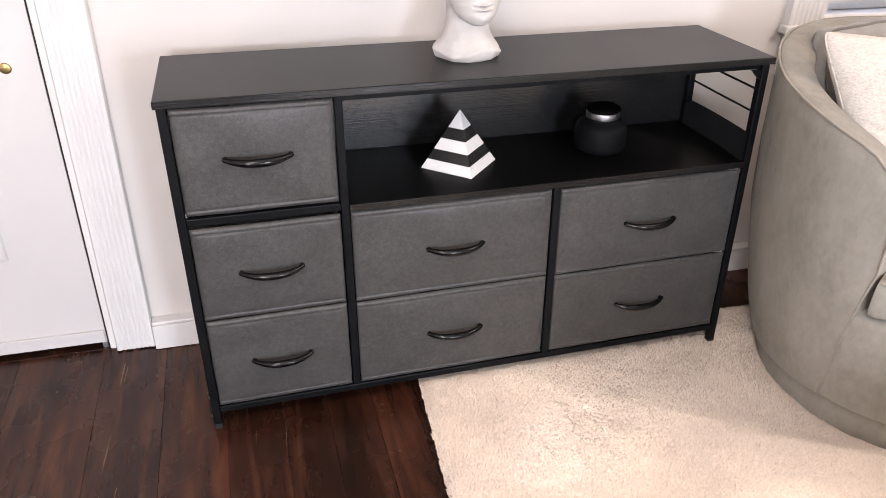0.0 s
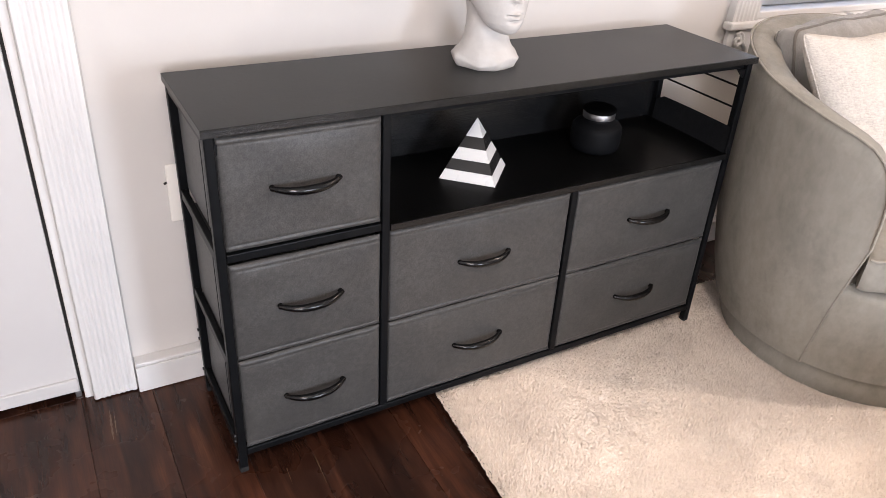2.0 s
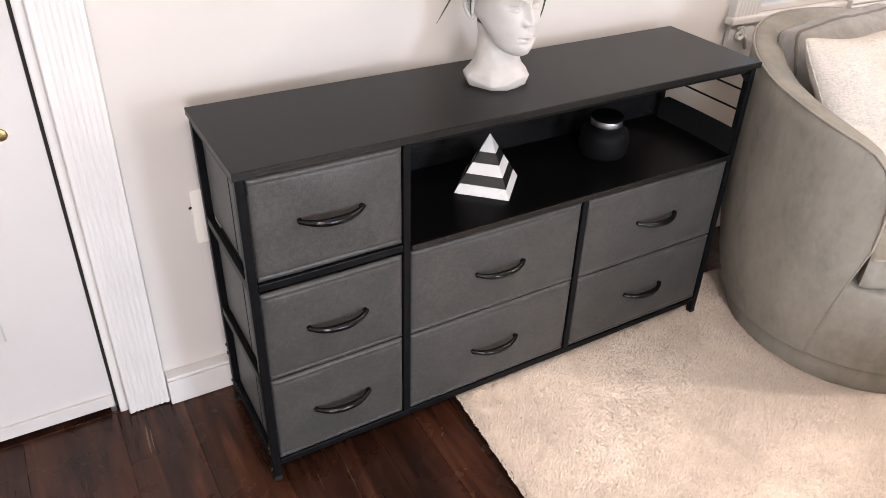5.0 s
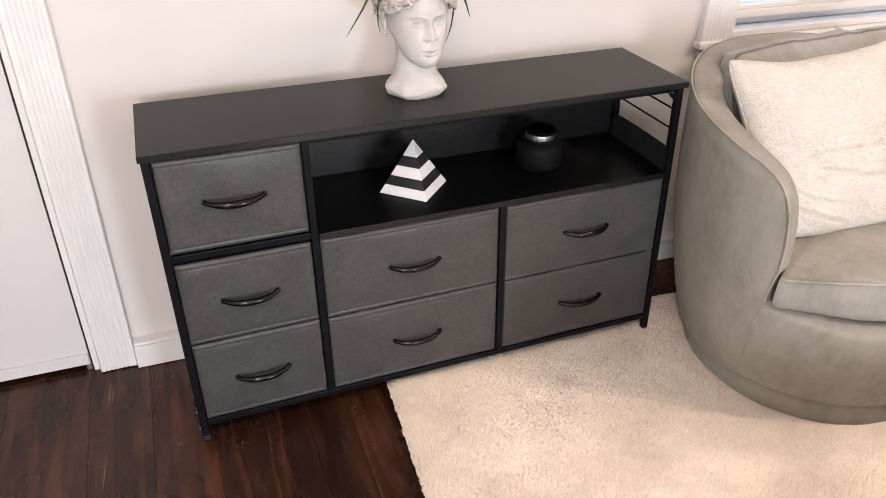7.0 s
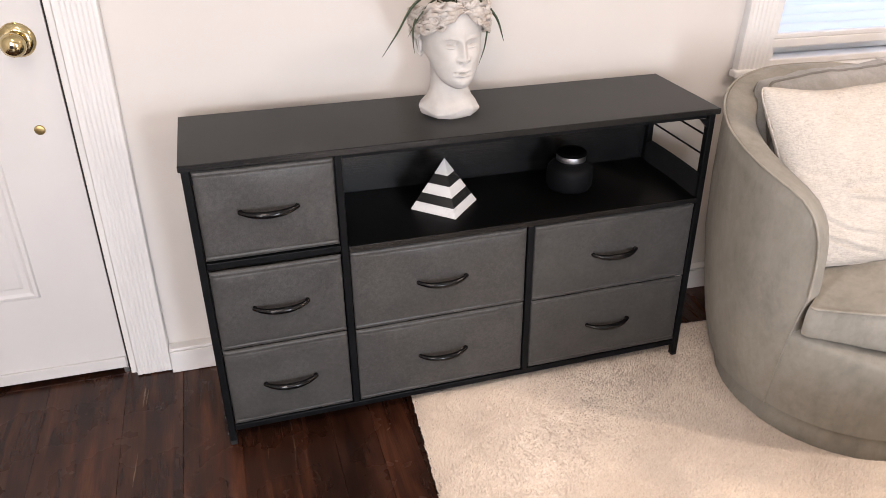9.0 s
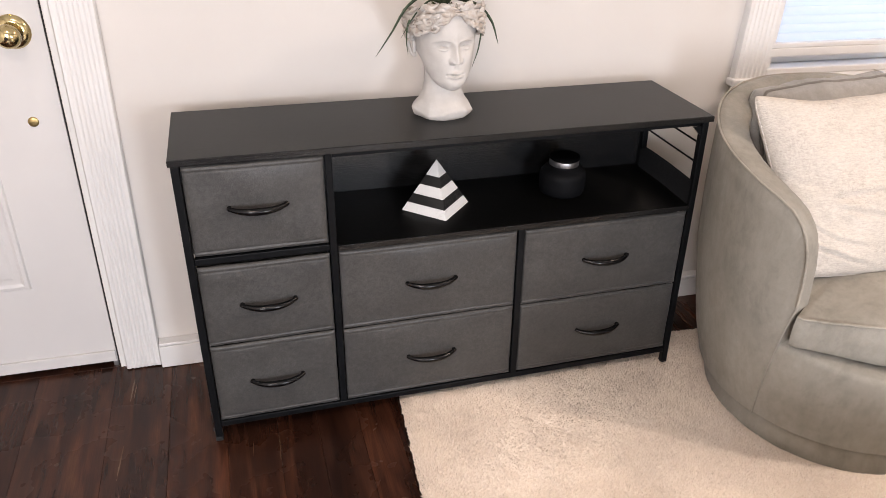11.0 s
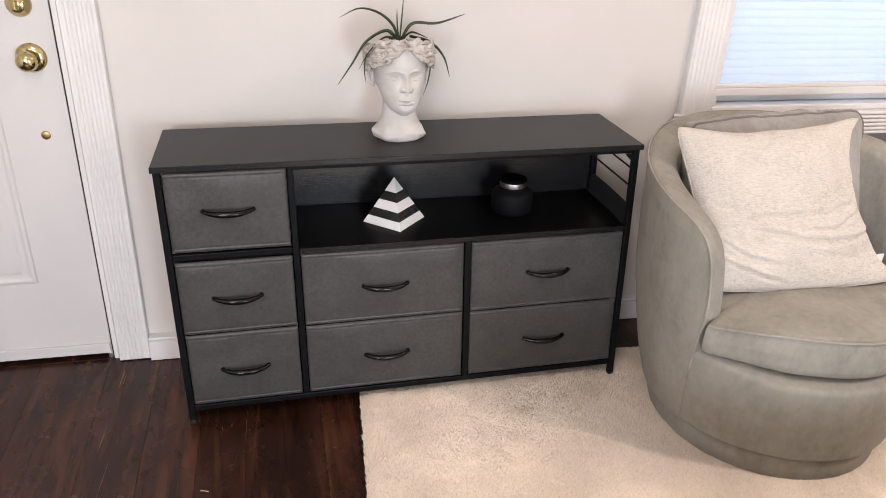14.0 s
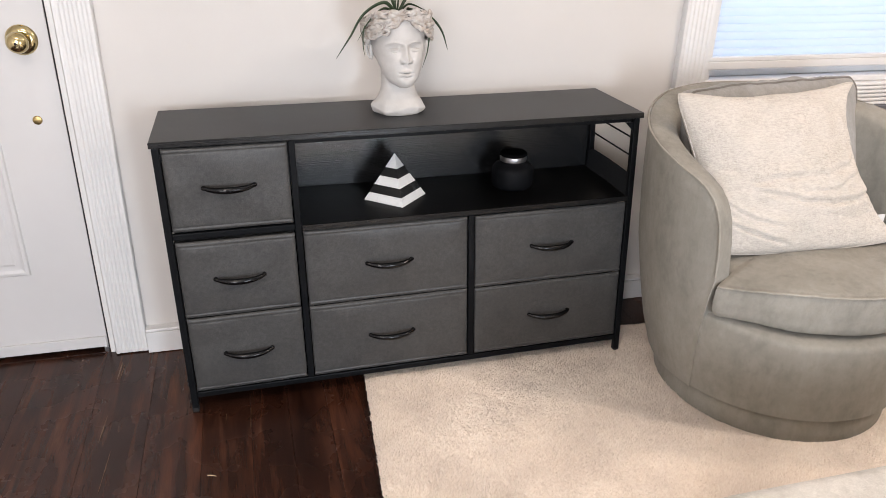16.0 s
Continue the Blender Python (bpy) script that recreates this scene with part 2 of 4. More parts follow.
M_BUST, M_CURLS = plaster("plaster", False), plaster("washed_plaster", True)
M_JAR = material("matt_black_glass", (0.0034, 0.0037, 0.0045), 0.6, 0, 0.09)
M_LID = material("black_lid", (0.0016, 0.0016, 0.0017), 0.8, 0, 0.03)
M_STEEL = tinted("brushed_steel", (0.27, 0.27, 0.28), (0.38, 0.38, 0.39), 120, 0.40, 0.5, 1.0, (1, 1, 8))
M_LEAF = tinted("leaf_green", (0.018, 0.034, 0.017), (0.045, 0.070, 0.034), 40, 0.5, 0.4, bump=0.1, fine=300)
M_MOSS = tinted("moss", (0.02, 0.028, 0.012), (0.07, 0.075, 0.03), 90, 0.95, 0.1)
M_PLATE = material("switch_plate", (0.80, 0.77, 0.71), 0.35)
M_OTTOMAN = velvet("beige_weave", (0.60, 0.57, 0.52), (0.72, 0.69, 0.635), (1, 1, 1), 420)
M_GREYPLASTIC = material("grey_metal", (0.10, 0.10, 0.11), 0.5)
M_SPLINTER = material("pale_splinter", (0.55, 0.43, 0.27), 0.7)
M_CHIP = material("bare_pine", (0.115, 0.066, 0.034), 0.5)


def shade_cloth():
    mat = bpy.data.materials.new("pleated_shade")
    mat.use_nodes = True
    nt = mat.node_tree
    nt.nodes.clear()
    out, mix = nt.nodes.new("ShaderNodeOutputMaterial"), nt.nodes.new("ShaderNodeMixShader")
    d, t = nt.nodes.new("ShaderNodeBsdfDiffuse"), nt.nodes.new("ShaderNodeBsdfTranslucent")
    d.inputs[0].default_value, t.inputs[0].default_value = (0.80, 0.80, 0.80, 1), (0.80, 0.84, 0.88, 1)
    mix.inputs[0].default_value = 0.62
    nt.links.new(d.outputs[0], mix.inputs[1]), nt.links.new(t.outputs[0], mix.inputs[2])
    nt.links.new(mix.outputs[0], out.inputs[0])
    return mat


def glass():
    mat = material("window_glass", (1, 1, 1), 0.02)
    mat.node_tree.nodes["Principled BSDF"].inputs["Transmission Weight"].default_value = 1.0
    return mat


M_SHADE, M_GLASS = shade_cloth(), glass()


# ---- mesh helpers ----
def box(x0, x1, y0, y1, z0, z1, bevel=0.0, seg=2, bm=None):
    own = bmesh.new()
    bmesh.ops.create_cube(own, size=1.0, matrix=Matrix.Translation(((x0 + x1) / 2, (y0 + y1) / 2, (z0 + z1) / 2)) @ Matrix.Diagonal((x1 - x0, y1 - y0, z1 - z0, 1)))
    if bevel:
        bmesh.ops.bevel(own, geom=own.edges[:], offset=bevel, segments=seg, profile=0.5, affect="EDGES", clamp_overlap=True)
    if bm is None:
        return own
    return merge(bm, own)


def merge(bm, other):
    data = bpy.data.meshes.new("joined")
    other.to_mesh(data)
    other.free()
    bm.from_mesh(data)
    bpy.data.meshes.remove(data)
    return bm


def part(name, bm, mat, parent=None, label="", smooth=False, angle=40):
    data = bpy.data.meshes.new(name)
    bm.normal_update()
    for f in bm.faces:
        f.smooth = smooth
    if smooth:
        for e in bm.edges:
            e.smooth = len(e.link_faces) != 2 or e.calc_face_angle(0.0) < radians(angle)
    bm.to_mesh(data)
    bm.free()
    data.materials.append(mat)
    ob = new(name, data)
    ob.parent = parent
    return tagged(ob, label)


def thing(name, m, label, category, group="", kind=""):
    ob = new(name)
    ob.empty_display_size = 0.1
    ob.matrix_world = m
    return tagged(ob, label, category, group, kind)


def setting(name, bm, mat, label, category, smooth=False):
    return tagged(part(name, bm, mat, None, "", smooth), label, category, "", "structure")


def tube(points, radius, sides=8, taper=None, flat=1.0, bm=None):
    """A tube along points; taper gives the radius's factor from 0 to 1 along it."""
    bm = bm or bmesh.new()
    pts = [Vector(p) for p in points]
    rings, up = [], None
    for i, p in enumerate(pts):
        way = (pts[min(i + 1, len(pts) - 1)] - pts[max(i - 1, 0)]).normalized()
        if up is None:
            up = way.orthogonal().normalized()
        up = (up - way * up.dot(way)).normalized()
        side = way.cross(up)
        r = radius * (taper(i / (len(pts) - 1)) if taper else 1.0)
        rings.append([bm.verts.new(p + up * (r * flat * math.cos(2 * math.pi * k / sides)) + side * (r * math.sin(2 * math.pi * k / sides))) for k in range(sides)])
    for a, b in zip(rings, rings[1:]):
        for k in range(sides):
            bm.faces.new((a[k], a[(k + 1) % sides], b[(k + 1) % sides], b[k]))
    bm.faces.new(rings[0][::-1]), bm.faces.new(rings[-1])
    return bm


def spline(points, n=16):
    """Points on a smooth curve through the given ones."""
    p = [Vector(q) for q in points]
    p = [p[0] * 2 - p[1], *p, p[-1] * 2 - p[-2]]
    out = []
    for i in range(1, len(p) - 2):
        for k in range(n):
            t = k / n
            out.append(0.5 * (2 * p[i] + (p[i + 1] - p[i - 1]) * t + (2 * p[i - 1] - 5 * p[i] + 4 * p[i + 1] - p[i + 2]) * t * t + (3 * p[i] - p[i - 1] - 3 * p[i + 1] + p[i + 2]) * t ** 3))
    return out + [p[-2]]


def lathe(profile, sides=40, bm=None, axis=(0, 0, 0)):
    """A solid of revolution about z from (radius, height) pairs."""
    bm = bm or bmesh.new()
    o = Vector(axis)
    rings = []
    for r, z in profile:
        if r < 1e-6:
            rings.append([bm.verts.new(o + Vector((0, 0, z)))])
        else:
            rings.append([bm.verts.new(o + Vector((r * math.cos(2 * math.pi * k / sides), r * math.sin(2 * math.pi * k / sides), z))) for k in range(sides)])
    for a, b in zip(rings, rings[1:]):
        for k in range(sides):
            j = (k + 1) % sides
            ring = [a[k % len(a)], a[j % len(a)], b[j % len(b)], b[k % len(b)]]
            bm.faces.new(list(dict.fromkeys(ring)))
    return bm


def sheet(nu, nv, place, bm=None, closed_u=False):
    """A grid of faces from place(u, v), u and v from 0 to 1."""
    bm = bm or bmesh.new()
    rows = [[bm.verts.new(place(i / nu, j / nv)) for i in range(nu if closed_u else nu + 1)] for j in range(nv + 1)]
    n = nu if closed_u else nu + 1
    for a, b in zip(rows, rows[1:]):
        for i in range(nu):
            bm.faces.new((a[i], a[(i + 1) % n], b[(i + 1) % n], b[i]))
    return bm


def ease(x, pairs):
    return float(np.interp(x, [p[0] for p in pairs], [p[1] for p in pairs]))


def sstep(a, b, x):
    t = min(max((x - a) / (b - a), 0.0), 1.0)
    return t * t * (3 - 2 * t)


# ---- the room ----
WALL, CASE, BASE, DOOR = 0.380, 0.357, 0.344, 0.392
X0, X1, Y0, TOP = -1.6, 4.3, -3.42, 2.5
DX0, DX1, DTOP = -1.165, -0.262, 2.06
DR = DX1 - 0.0070
WX0, WX1, WZ0, WZ1 = 1.722, 2.66, 0.79, 2.02

bm = bmesh.new()
for a, b, lo, hi in ((X0 - 0.1, DX0, 0, TOP), (DX0, DX1, DTOP, TOP), (DX1, WX0, 0, TOP), (WX0, WX1, 0, WZ0), (WX0, WX1, WZ1, TOP), (WX1, X1 + 0.1, 0, TOP)):
    box(a, b, WALL, WALL + 0.14, lo, hi, bm=bm)
bmesh.ops.remove_doubles(bm, verts=bm.verts[:], dist=0.0005)
setting("wall_north", bm, M_WALL, "warm white painted plaster wall", "wall")
setting("wall_west", box(X0 - 0.1, X0, Y0, WALL, 0, TOP), M_WALL, "warm white painted plaster wall", "wall")
setting("wall_east", box(X1, X1 + 0.1, Y0, WALL, 0, TOP), M_WALL, "warm white painted plaster wall", "wall")
# openings added where the daylight lamps stand, none of them in view
bm = bmesh.new()
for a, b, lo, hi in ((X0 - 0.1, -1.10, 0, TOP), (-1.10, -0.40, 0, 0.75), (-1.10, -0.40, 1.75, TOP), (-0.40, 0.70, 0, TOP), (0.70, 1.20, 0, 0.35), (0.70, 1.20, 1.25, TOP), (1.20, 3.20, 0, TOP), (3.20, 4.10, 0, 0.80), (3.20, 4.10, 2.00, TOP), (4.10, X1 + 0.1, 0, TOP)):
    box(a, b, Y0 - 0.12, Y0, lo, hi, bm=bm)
setting("wall_south", bm, M_WALL, "warm white painted plaster wall with three added window openings", "wall")
setting("ceiling", box(X0 - 0.1, X1 + 0.1, Y0 - 0.12, WALL + 0.14, TOP, TOP + 0.1), M_CEIL, "white painted ceiling", "ceiling")


# floorboards run away from the dresser's wall
floor = setting("floor", box(X0 - 0.1, X1 + 0.1, Y0 - 0.12, WALL + 0.14, -0.06, -0.012), M_DARK, "dark stained wooden floor of old narrow planks", "floor")


def casing(x0, x1, z0, z1, front, back, flutes):
    """A fluted casing board, standing upright."""
    bm = bmesh.new()
    prof = [(x0, back), (x0, front + 0.004), (x0 + 0.003, front), (x0 + 0.008, front)]
    lo, hi = x0 + 0.010, x1 - 0.010
    w = (hi - lo) / flutes
    for k in range(flutes):
        for a in range(7):
            t = a / 6
            prof.append((lo + w * (k + 0.08 + 0.84 * t), front + 0.0024 * math.sin(math.pi * t)))
    prof += [(x1 - 0.008, front), (x1 - 0.003, front), (x1, front + 0.004), (x1, back)]
    low, high = [bm.verts.new((x, y, z0)) for x, y in prof], [bm.verts.new((x, y, z1)) for x, y in prof]
    for i in range(len(prof)):
        j = (i + 1) % len(prof)
        bm.faces.new((low[j], low[i], high[i], high[j]))
    bm.faces.new(high), bm.faces.new(low[::-1])
    bmesh.ops.recalc_face_normals(bm, faces=bm.faces[:])
    return bm


# entry door
setting("door_casing_east", casing(-0.244, -0.147, 0.004, DTOP + 0.02, CASE, WALL, 7), M_TRIM, "white painted fluted door casing", "door casing", True)
setting("door_casing_west", casing(DX0 - 0.112, DX0 - 0.008, 0.004, DTOP + 0.02, CASE, WALL, 7), M_TRIM, "white painted fluted door casing", "door casing", True)
setting("door_casing_head", box(DX0 - 0.12, -0.142, CASE - 0.004, WALL, DTOP + 0.02, DTOP + 0.13, 0.004), M_TRIM, "white painted door head casing", "door casing")
bm = box(DR + 0.0090, -0.2445, DOOR - 0.014, WALL + 0.14, 0, DTOP, 0.001)
box(DX0 - 0.008, DX0 + 0.001, CASE + 0.006, WALL + 0.14, 0, DTOP, 0.001, bm=bm)
setting("door_jamb", bm, M_TRIM, "white painted door jamb", "door jamb")
setting("door_threshold", box(DX0, DX1, DOOR - 0.012, WALL + 0.13, -0.012, 0.0012, 0.0005), M_FLOOR, "dark worn wooden door threshold", "threshold")
# unseen dark sheet added behind the slab so the door's gaps stay black
setting("door_backing", box(DX0, DX1, DOOR + 0.05, DOOR + 0.06, 0.0, DTOP, 0.001), M_DARK, "dark sheet added across the opening behind the door", "door stop")

door = tagged(new("door_1"), "white painted panelled entry door, closed, with brass knob", "door", "", "structure")
door.matrix_world = pose(0, DOOR, 0)
slab = box(DX0 + 0.004, DR, 0, 0.045, 0.016, DTOP - 0.004, 0.0015)
part("slab", slab, M_DOOR, door)


def moulding(x0, x1, z0, z1):
    """A raised frame with a stepped inner panel on the door's face."""
    bm = bmesh.new()
    steps = [(0.0, 0.0), (0.004, -0.005), (0.012, -0.006), (0.020, -0.002), (0.026, -0.0012), (0.034, -0.0012), (0.040, -0.0035), (0.060, -0.0045)]
    rings = [[bm.verts.new((x, y, z)) for x, z in ((x0 + i, z0 + i), (x1 - i, z0 + i), (x1 - i, z1 - i), (x0 + i, z1 - i))] for i, y in steps]
    for a, b in zip(rings, rings[1:]):
        for k in range(4):
            bm.faces.new((a[k], a[(k + 1) % 4], b[(k + 1) % 4], b[k]))
    bm.faces.new(rings[-1])
    bmesh.ops.recalc_face_normals(bm, faces=bm.faces[:])
    return bm


for a, b in ((-1.035, -0.765), (-0.705, -0.440)):
    for lo, hi in ((0.287, 0.880), (1.055, 1.62), (1.72, 1.93)):
        part("panel", moulding(a, b, lo, hi), M_DOOR, door)
part("weatherstrip", box(DR + 0.0005, DR + 0.0085, 0.0012, 0.0055, 0.010, DTOP - 0.006), M_DARK, door, "black rubber weatherstrip")
part("weather_sweep", box(DX0 + 0.006, DR - 0.002, -0.006, 0.0005, 0.018, 0.050, 0.002), M_DOOR, door)
part("drip_bead", box(DX0 + 0.006, DR - 0.002, -0.009, 0.0005, 0.0505, 0.056, 0.002), M_DOOR, door)


def out(profile, sides, x, z):
    """A solid of revolution whose axis stands out of the door."""
    bm = lathe(profile, sides)
    bmesh.ops.transform(bm, matrix=Matrix.Translation((x, 0, z)) @ Matrix.Rotation(radians(90), 4, "X"), verts=bm.verts[:])
    return bm


knob = part("knob", out([(0, 0.066), (0.010, 0.0655), (0.019, 0.062), (0.0255, 0.055), (0.0275, 0.047), (0.025, 0.039), (0.0165, 0.032), (0.0125, 0.026), (0.0125, 0.016), (0.017, 0.009)], 32, -0.335, 0.967), M_BRASS, door, "polished brass door knob", True, 60)
part("rose", out([(0.017, 0.010), (0.024, 0.011), (0.034, 0.007), (0.0395, 0.0)], 32, -0.335, 0.967), M_BRASS, knob, "", True, 60)
part("keyhole", out([(0, 0.0672), (0.0035, 0.0668), (0.004, 0.064)], 12, -0.335, 0.967), M_DARK, knob)
bolt = part("deadbolt", out([(0, 0.022), (0.016, 0.022), (0.020, 0.019), (0.022, 0.012), (0.029, 0.008), (0.0325, 0.0)], 32, -0.340, 1.105), M_BRASS, door, "polished brass deadbolt", True, 60)
part("thumb_turn", box(-0.344, -0.336, -0.040, -0.020, 1.093, 1.117, 0.003), M_BRASS, bolt)
cover = part("hole_cover", out([(0, 0.0028), (0.0105, 0.0027), (0.012, 0.0018), (0.0125, 0.0)], 20, -0.337, 0.752), M_OLDBRASS, door, "small dull brass hole cover", True, 60)
part("latch_plate", box(DR - 0.003, DR + 0.0015, 0.002, 0.028, 0.93, 1.00, 0.001), M_DARK, door)
part("hinge_clip", box(DR - 0.012, DR + 0.001, -0.004, 0.010, 0.000, 0.018, 0.001), M_STEEL, door)

# baseboards
for name, a, b in (("baseboard_1", -0.146, WX0 + 1.2), ("baseboard_2", WX0 + 1.204, X1)):
    bm = box(a, b, BASE, WALL, 0.002, 0.074, 0.0015)
    box(a, b, BASE + 0.003, WALL, 0.0745, 0.084, 0.003, bm=bm)
    setting(name, bm, M_TRIM, "white painted baseboard with a rounded cap", "baseboard")

# blind window
window = tagged(new("window_1"), "white window with a lowered pale pleated shade, daylight behind", "window", "", "structure")
window.matrix_world = pose(0, WALL, 0)
part("window_casing", casing(1.602, 1.716, 0.779, WZ1 + 0.02, CASE - WALL, 0, 6), M_TRIM, window, "", True)
part("window_casing", casing(WX1 + 0.006, WX1 + 0.12, 0.779, WZ1 + 0.02, CASE - WALL, 0, 6), M_TRIM, window, "", True)
part("window_head", box(1.60, WX1 + 0.122, -0.022, 0, WZ1 + 0.02, WZ1 + 0.13, 0.003), M_TRIM, window)
part("window_sill", box(1.592, WX1 + 0.130, -0.034, 0.0, 0.756, 0.7785, 0.005), M_TRIM, window, "white painted sill")
part("window_stool", box(WX0 + 0.001, WX1 - 0.001, -0.010, 0.13, 0.7786, 0.799, 0.004), M_TRIM, window)
part("window_apron", box(1.612, WX1 + 0.110, -0.014, 0.0, 0.635, 0.7555, 0.003), M_TRIM, window)
scroll = [(1.652 + (0.004 + 0.020 * t) * math.cos(1.2 + 7.0 * t), -0.020, 0.722 + (0.004 + 0.020 * t) * math.sin(1.2 + 7.0 * t)) for t in (k / 24 for k in range(25))]
scroll += [(1.690, -0.018, 0.700), (1.705, -0.016, 0.672)]
part("scroll_bracket", tube(scroll, 0.0068, 8, None, 0.8), M_TRIM, window, "white carved scroll on the apron", True)
for a, b in ((WX0, WX0 + 0.02), (WX1 - 0.02, WX1)):
    part("window_frame", box(a, b, 0.0, 0.14, 0.80, WZ1, 0.002), M_TRIM, window)
part("window_frame", box(WX0 + 0.021, WX1 - 0.021, 0.05, 0.09, 0.80, 0.822, 0.003), M_TRIM, window)
part("window_frame", box(WX0 + 0.021, WX1 - 0.021, 0.05, 0.09, 1.40, 1.43, 0.003), M_TRIM, window)
pane = part("pane", box(WX0 + 0.021, WX1 - 0.021, 0.066, 0.070, 0.80, WZ1, 0), M_GLASS, window)
pane.visible_shadow = False

shade = thing("pleated_shade", pose(0, WALL, 0), "pale blue-white pleated shade glowing with daylight, lowered", "blind")
PLEAT = 0.0262
count = 43


def pleats(u, v):
    k = v * count
    bulge = math.sin(math.pi * (k % 1.0)) ** 0.5 if 0 < k % 1.0 < 1 else 0.0
    return Vector((WX0 + 0.004 + u * (WX1 - WX0 - 0.008), 0.020 - 0.0045 * bulge, 0.874 + k * PLEAT))


bm = sheet(2, 8 * count, pleats)
part("cloth", bm, M_SHADE, shade, "", True, 80)
rail = box(WX0 + 0.002, WX1 - 0.002, -0.004, 0.034, 0.832, 0.860, 0.004)
box(WX0 + 0.002, WX1 - 0.002, -0.0025, 0.032, 0.8605, 0.8735, 0.002, bm=rail)
part("bottom_rail", rail, M_TRIM, shade, "white bottom rail")

# ribbed radiator cover below the sill
cover = thing("radiator_cover", pose(2.28, WALL, 0), "white ribbed radiator cover under the window", "radiator")
part("body", box(-0.14, 0.62, -0.052, -0.013, 0.02, 0.700, 0.003), M_GREYPLASTIC, cover)
for k in range(6):
    z = 0.705 + k * 0.0142
    part("rib", tube([(-0.14, -0.042, z), (0.62, -0.042, z)], 0.0066, 10), M_TRIM, cover, "", True)
part("end_plate", box(-0.146, -0.141, -0.050, -0.013, 0.02, 0.785, 0.002), M_TRIM, cover)

# outlet plate by the dresser
plate = thing("wall_plate", pose(0.022, WALL, 0.496), "ivory plastic wall plate beside the dresser", "wall plate")
part("plate", box(-0.041, 0.041, -0.0065, 0.0, -0.0685, 0.0685, 0.003), M_PLATE, plate)
part("nub", tube([(-0.041, -0.004, 0.028), (-0.047, -0.006, 0.026)], 0.0025, 8), M_DARK, plate)

# unseen windows added in the wall behind the walk to house the daylight lamps
for name, x, wide, lo, hi in (("window_2", 0.70, 0.50, 0.35, 1.25), ("fill_window_4", -1.10, 0.70, 0.75, 1.75), ("fill_window_3", 3.20, 0.90, 0.80, 2.00)):
    south = tagged(new(name), "plain white unseen window frame added around a daylight lamp", "window", "", "structure")
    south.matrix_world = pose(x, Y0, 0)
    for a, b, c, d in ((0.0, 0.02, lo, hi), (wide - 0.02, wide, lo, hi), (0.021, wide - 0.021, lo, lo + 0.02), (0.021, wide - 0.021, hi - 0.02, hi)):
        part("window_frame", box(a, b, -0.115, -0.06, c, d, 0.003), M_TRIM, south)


# ---- the dresser ----
dresser = thing("dresser", pose(0, 0, 0, 0, -0.79, 0), "black metal framed dresser with grey fabric drawers and open shelf", "dresser")
D = 0.308


def rack(bm):
    """The frame leans a little, most at the end that stands on the rug."""
    for v in bm.verts:
        v.co.x -= 0.025 * (v.co.z / 0.77) * (v.co.x / 1.3)
    return bm


def dpart(name, bm, mat, label="", parent=None, smooth=False):
    return part(name, rack(bm), mat, parent or dresser, label, smooth)


bm = box(-0.004, 1.300, -0.002, D, 0.7705, 0.786, 0.0012)
part("top_board", bm, M_BOARD, dresser, "black wood-grain top board")
part("edge_band", box(-0.0045, 1.3005, -0.0032, -0.0021, 0.7712, 0.7853, 0.0004), M_EDGE, dresser, "ridged black edge band")
for x in (0.0, 1.300):
    for y in (0.002, D - 0.022):
        deep = 0.014 if x > 1 and y > 0.1 else 0.0
        post = dpart("post", box(x, x + 0.018, y - deep, y + 0.018, 0.0, 0.770, 0.0025), M_METAL)
        part("foot", rack(box(x - 0.0005, x + 0.0185, y - 0.0005, y + 0.0185, -0.004, 0.014, 0.003)), M_RUBBER, post)
dpart("post", box(0.328, 0.345, 0.002, 0.018, 0.062, 0.770, 0.002), M_METAL)
dpart("post", box(0.328, 0.345, D - 0.022, D - 0.004, 0.062, 0.770, 0.002), M_METAL)
dpart("post", box(0.8095, 0.8265, 0.002, 0.018, 0.062, 0.522, 0.002), M_METAL)
dpart("rail", box(0.0185, 1.2995, 0.002, 0.016, 0.045, 0.062, 0.002), M_METAL)
dpart("rail", box(0.0185, 1.2995, D - 0.022, D - 0.008, 0.045, 0.062, 0.002), M_METAL)
dpart("rail", box(0.0185, 0.3275, 0.003, 0.018, 0.526, 0.543, 0.002), M_METAL)
dpart("rail", box(0.0185, 1.2995, 0.012, 0.024, 0.757, 0.7702, 0.002), M_METAL)
for x in (0.001, 1.303):
    for lo, hi in ((0.045, 0.072), (0.280, 0.304), (0.524, 0.546), (0.752, 0.7700)):
        dpart("side_rail", box(x, x + 0.013, 0.0205, D - 0.0225, lo, hi, 0.002), M_METAL)
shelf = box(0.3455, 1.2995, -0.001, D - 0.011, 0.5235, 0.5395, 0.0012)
dpart("shelf", shelf, M_SHELF_SHADED, "black wood-grain shelf board")
dpart("edge_band", box(0.346, 1.2990, -0.0022, -0.0011, 0.5242, 0.5388, 0.0004), M_EDGE, "ridged black edge band")
dpart("shelf_base", box(0.0185, 1.2995, 0.019, D - 0.023, 0.0460, 0.0535, 0.001), M_METAL)
dpart("back_panel", box(0.3455, 1.2995, D - 0.0215, D - 0.012, 0.5400, 0.7565, 0.001), M_PANEL, "black ridged wood-grain back panel")
for z in (0.655, 0.708):
    dpart("rod", tube([(1.309, 0.019, z), (1.309, D - 0.021, z)], 0.0027, 8), M_METAL, "", None, True)


def flap(u, v):
    rise = 0.070 * (1 - 0.22 * sstep(0.86, 1.0, u) ** 2)
    return Vector((1.293 + 0.004 * math.sin(math.pi * u) + 0.003 * v, 0.004 + u * (D - 0.045), 0.5405 + rise * v))


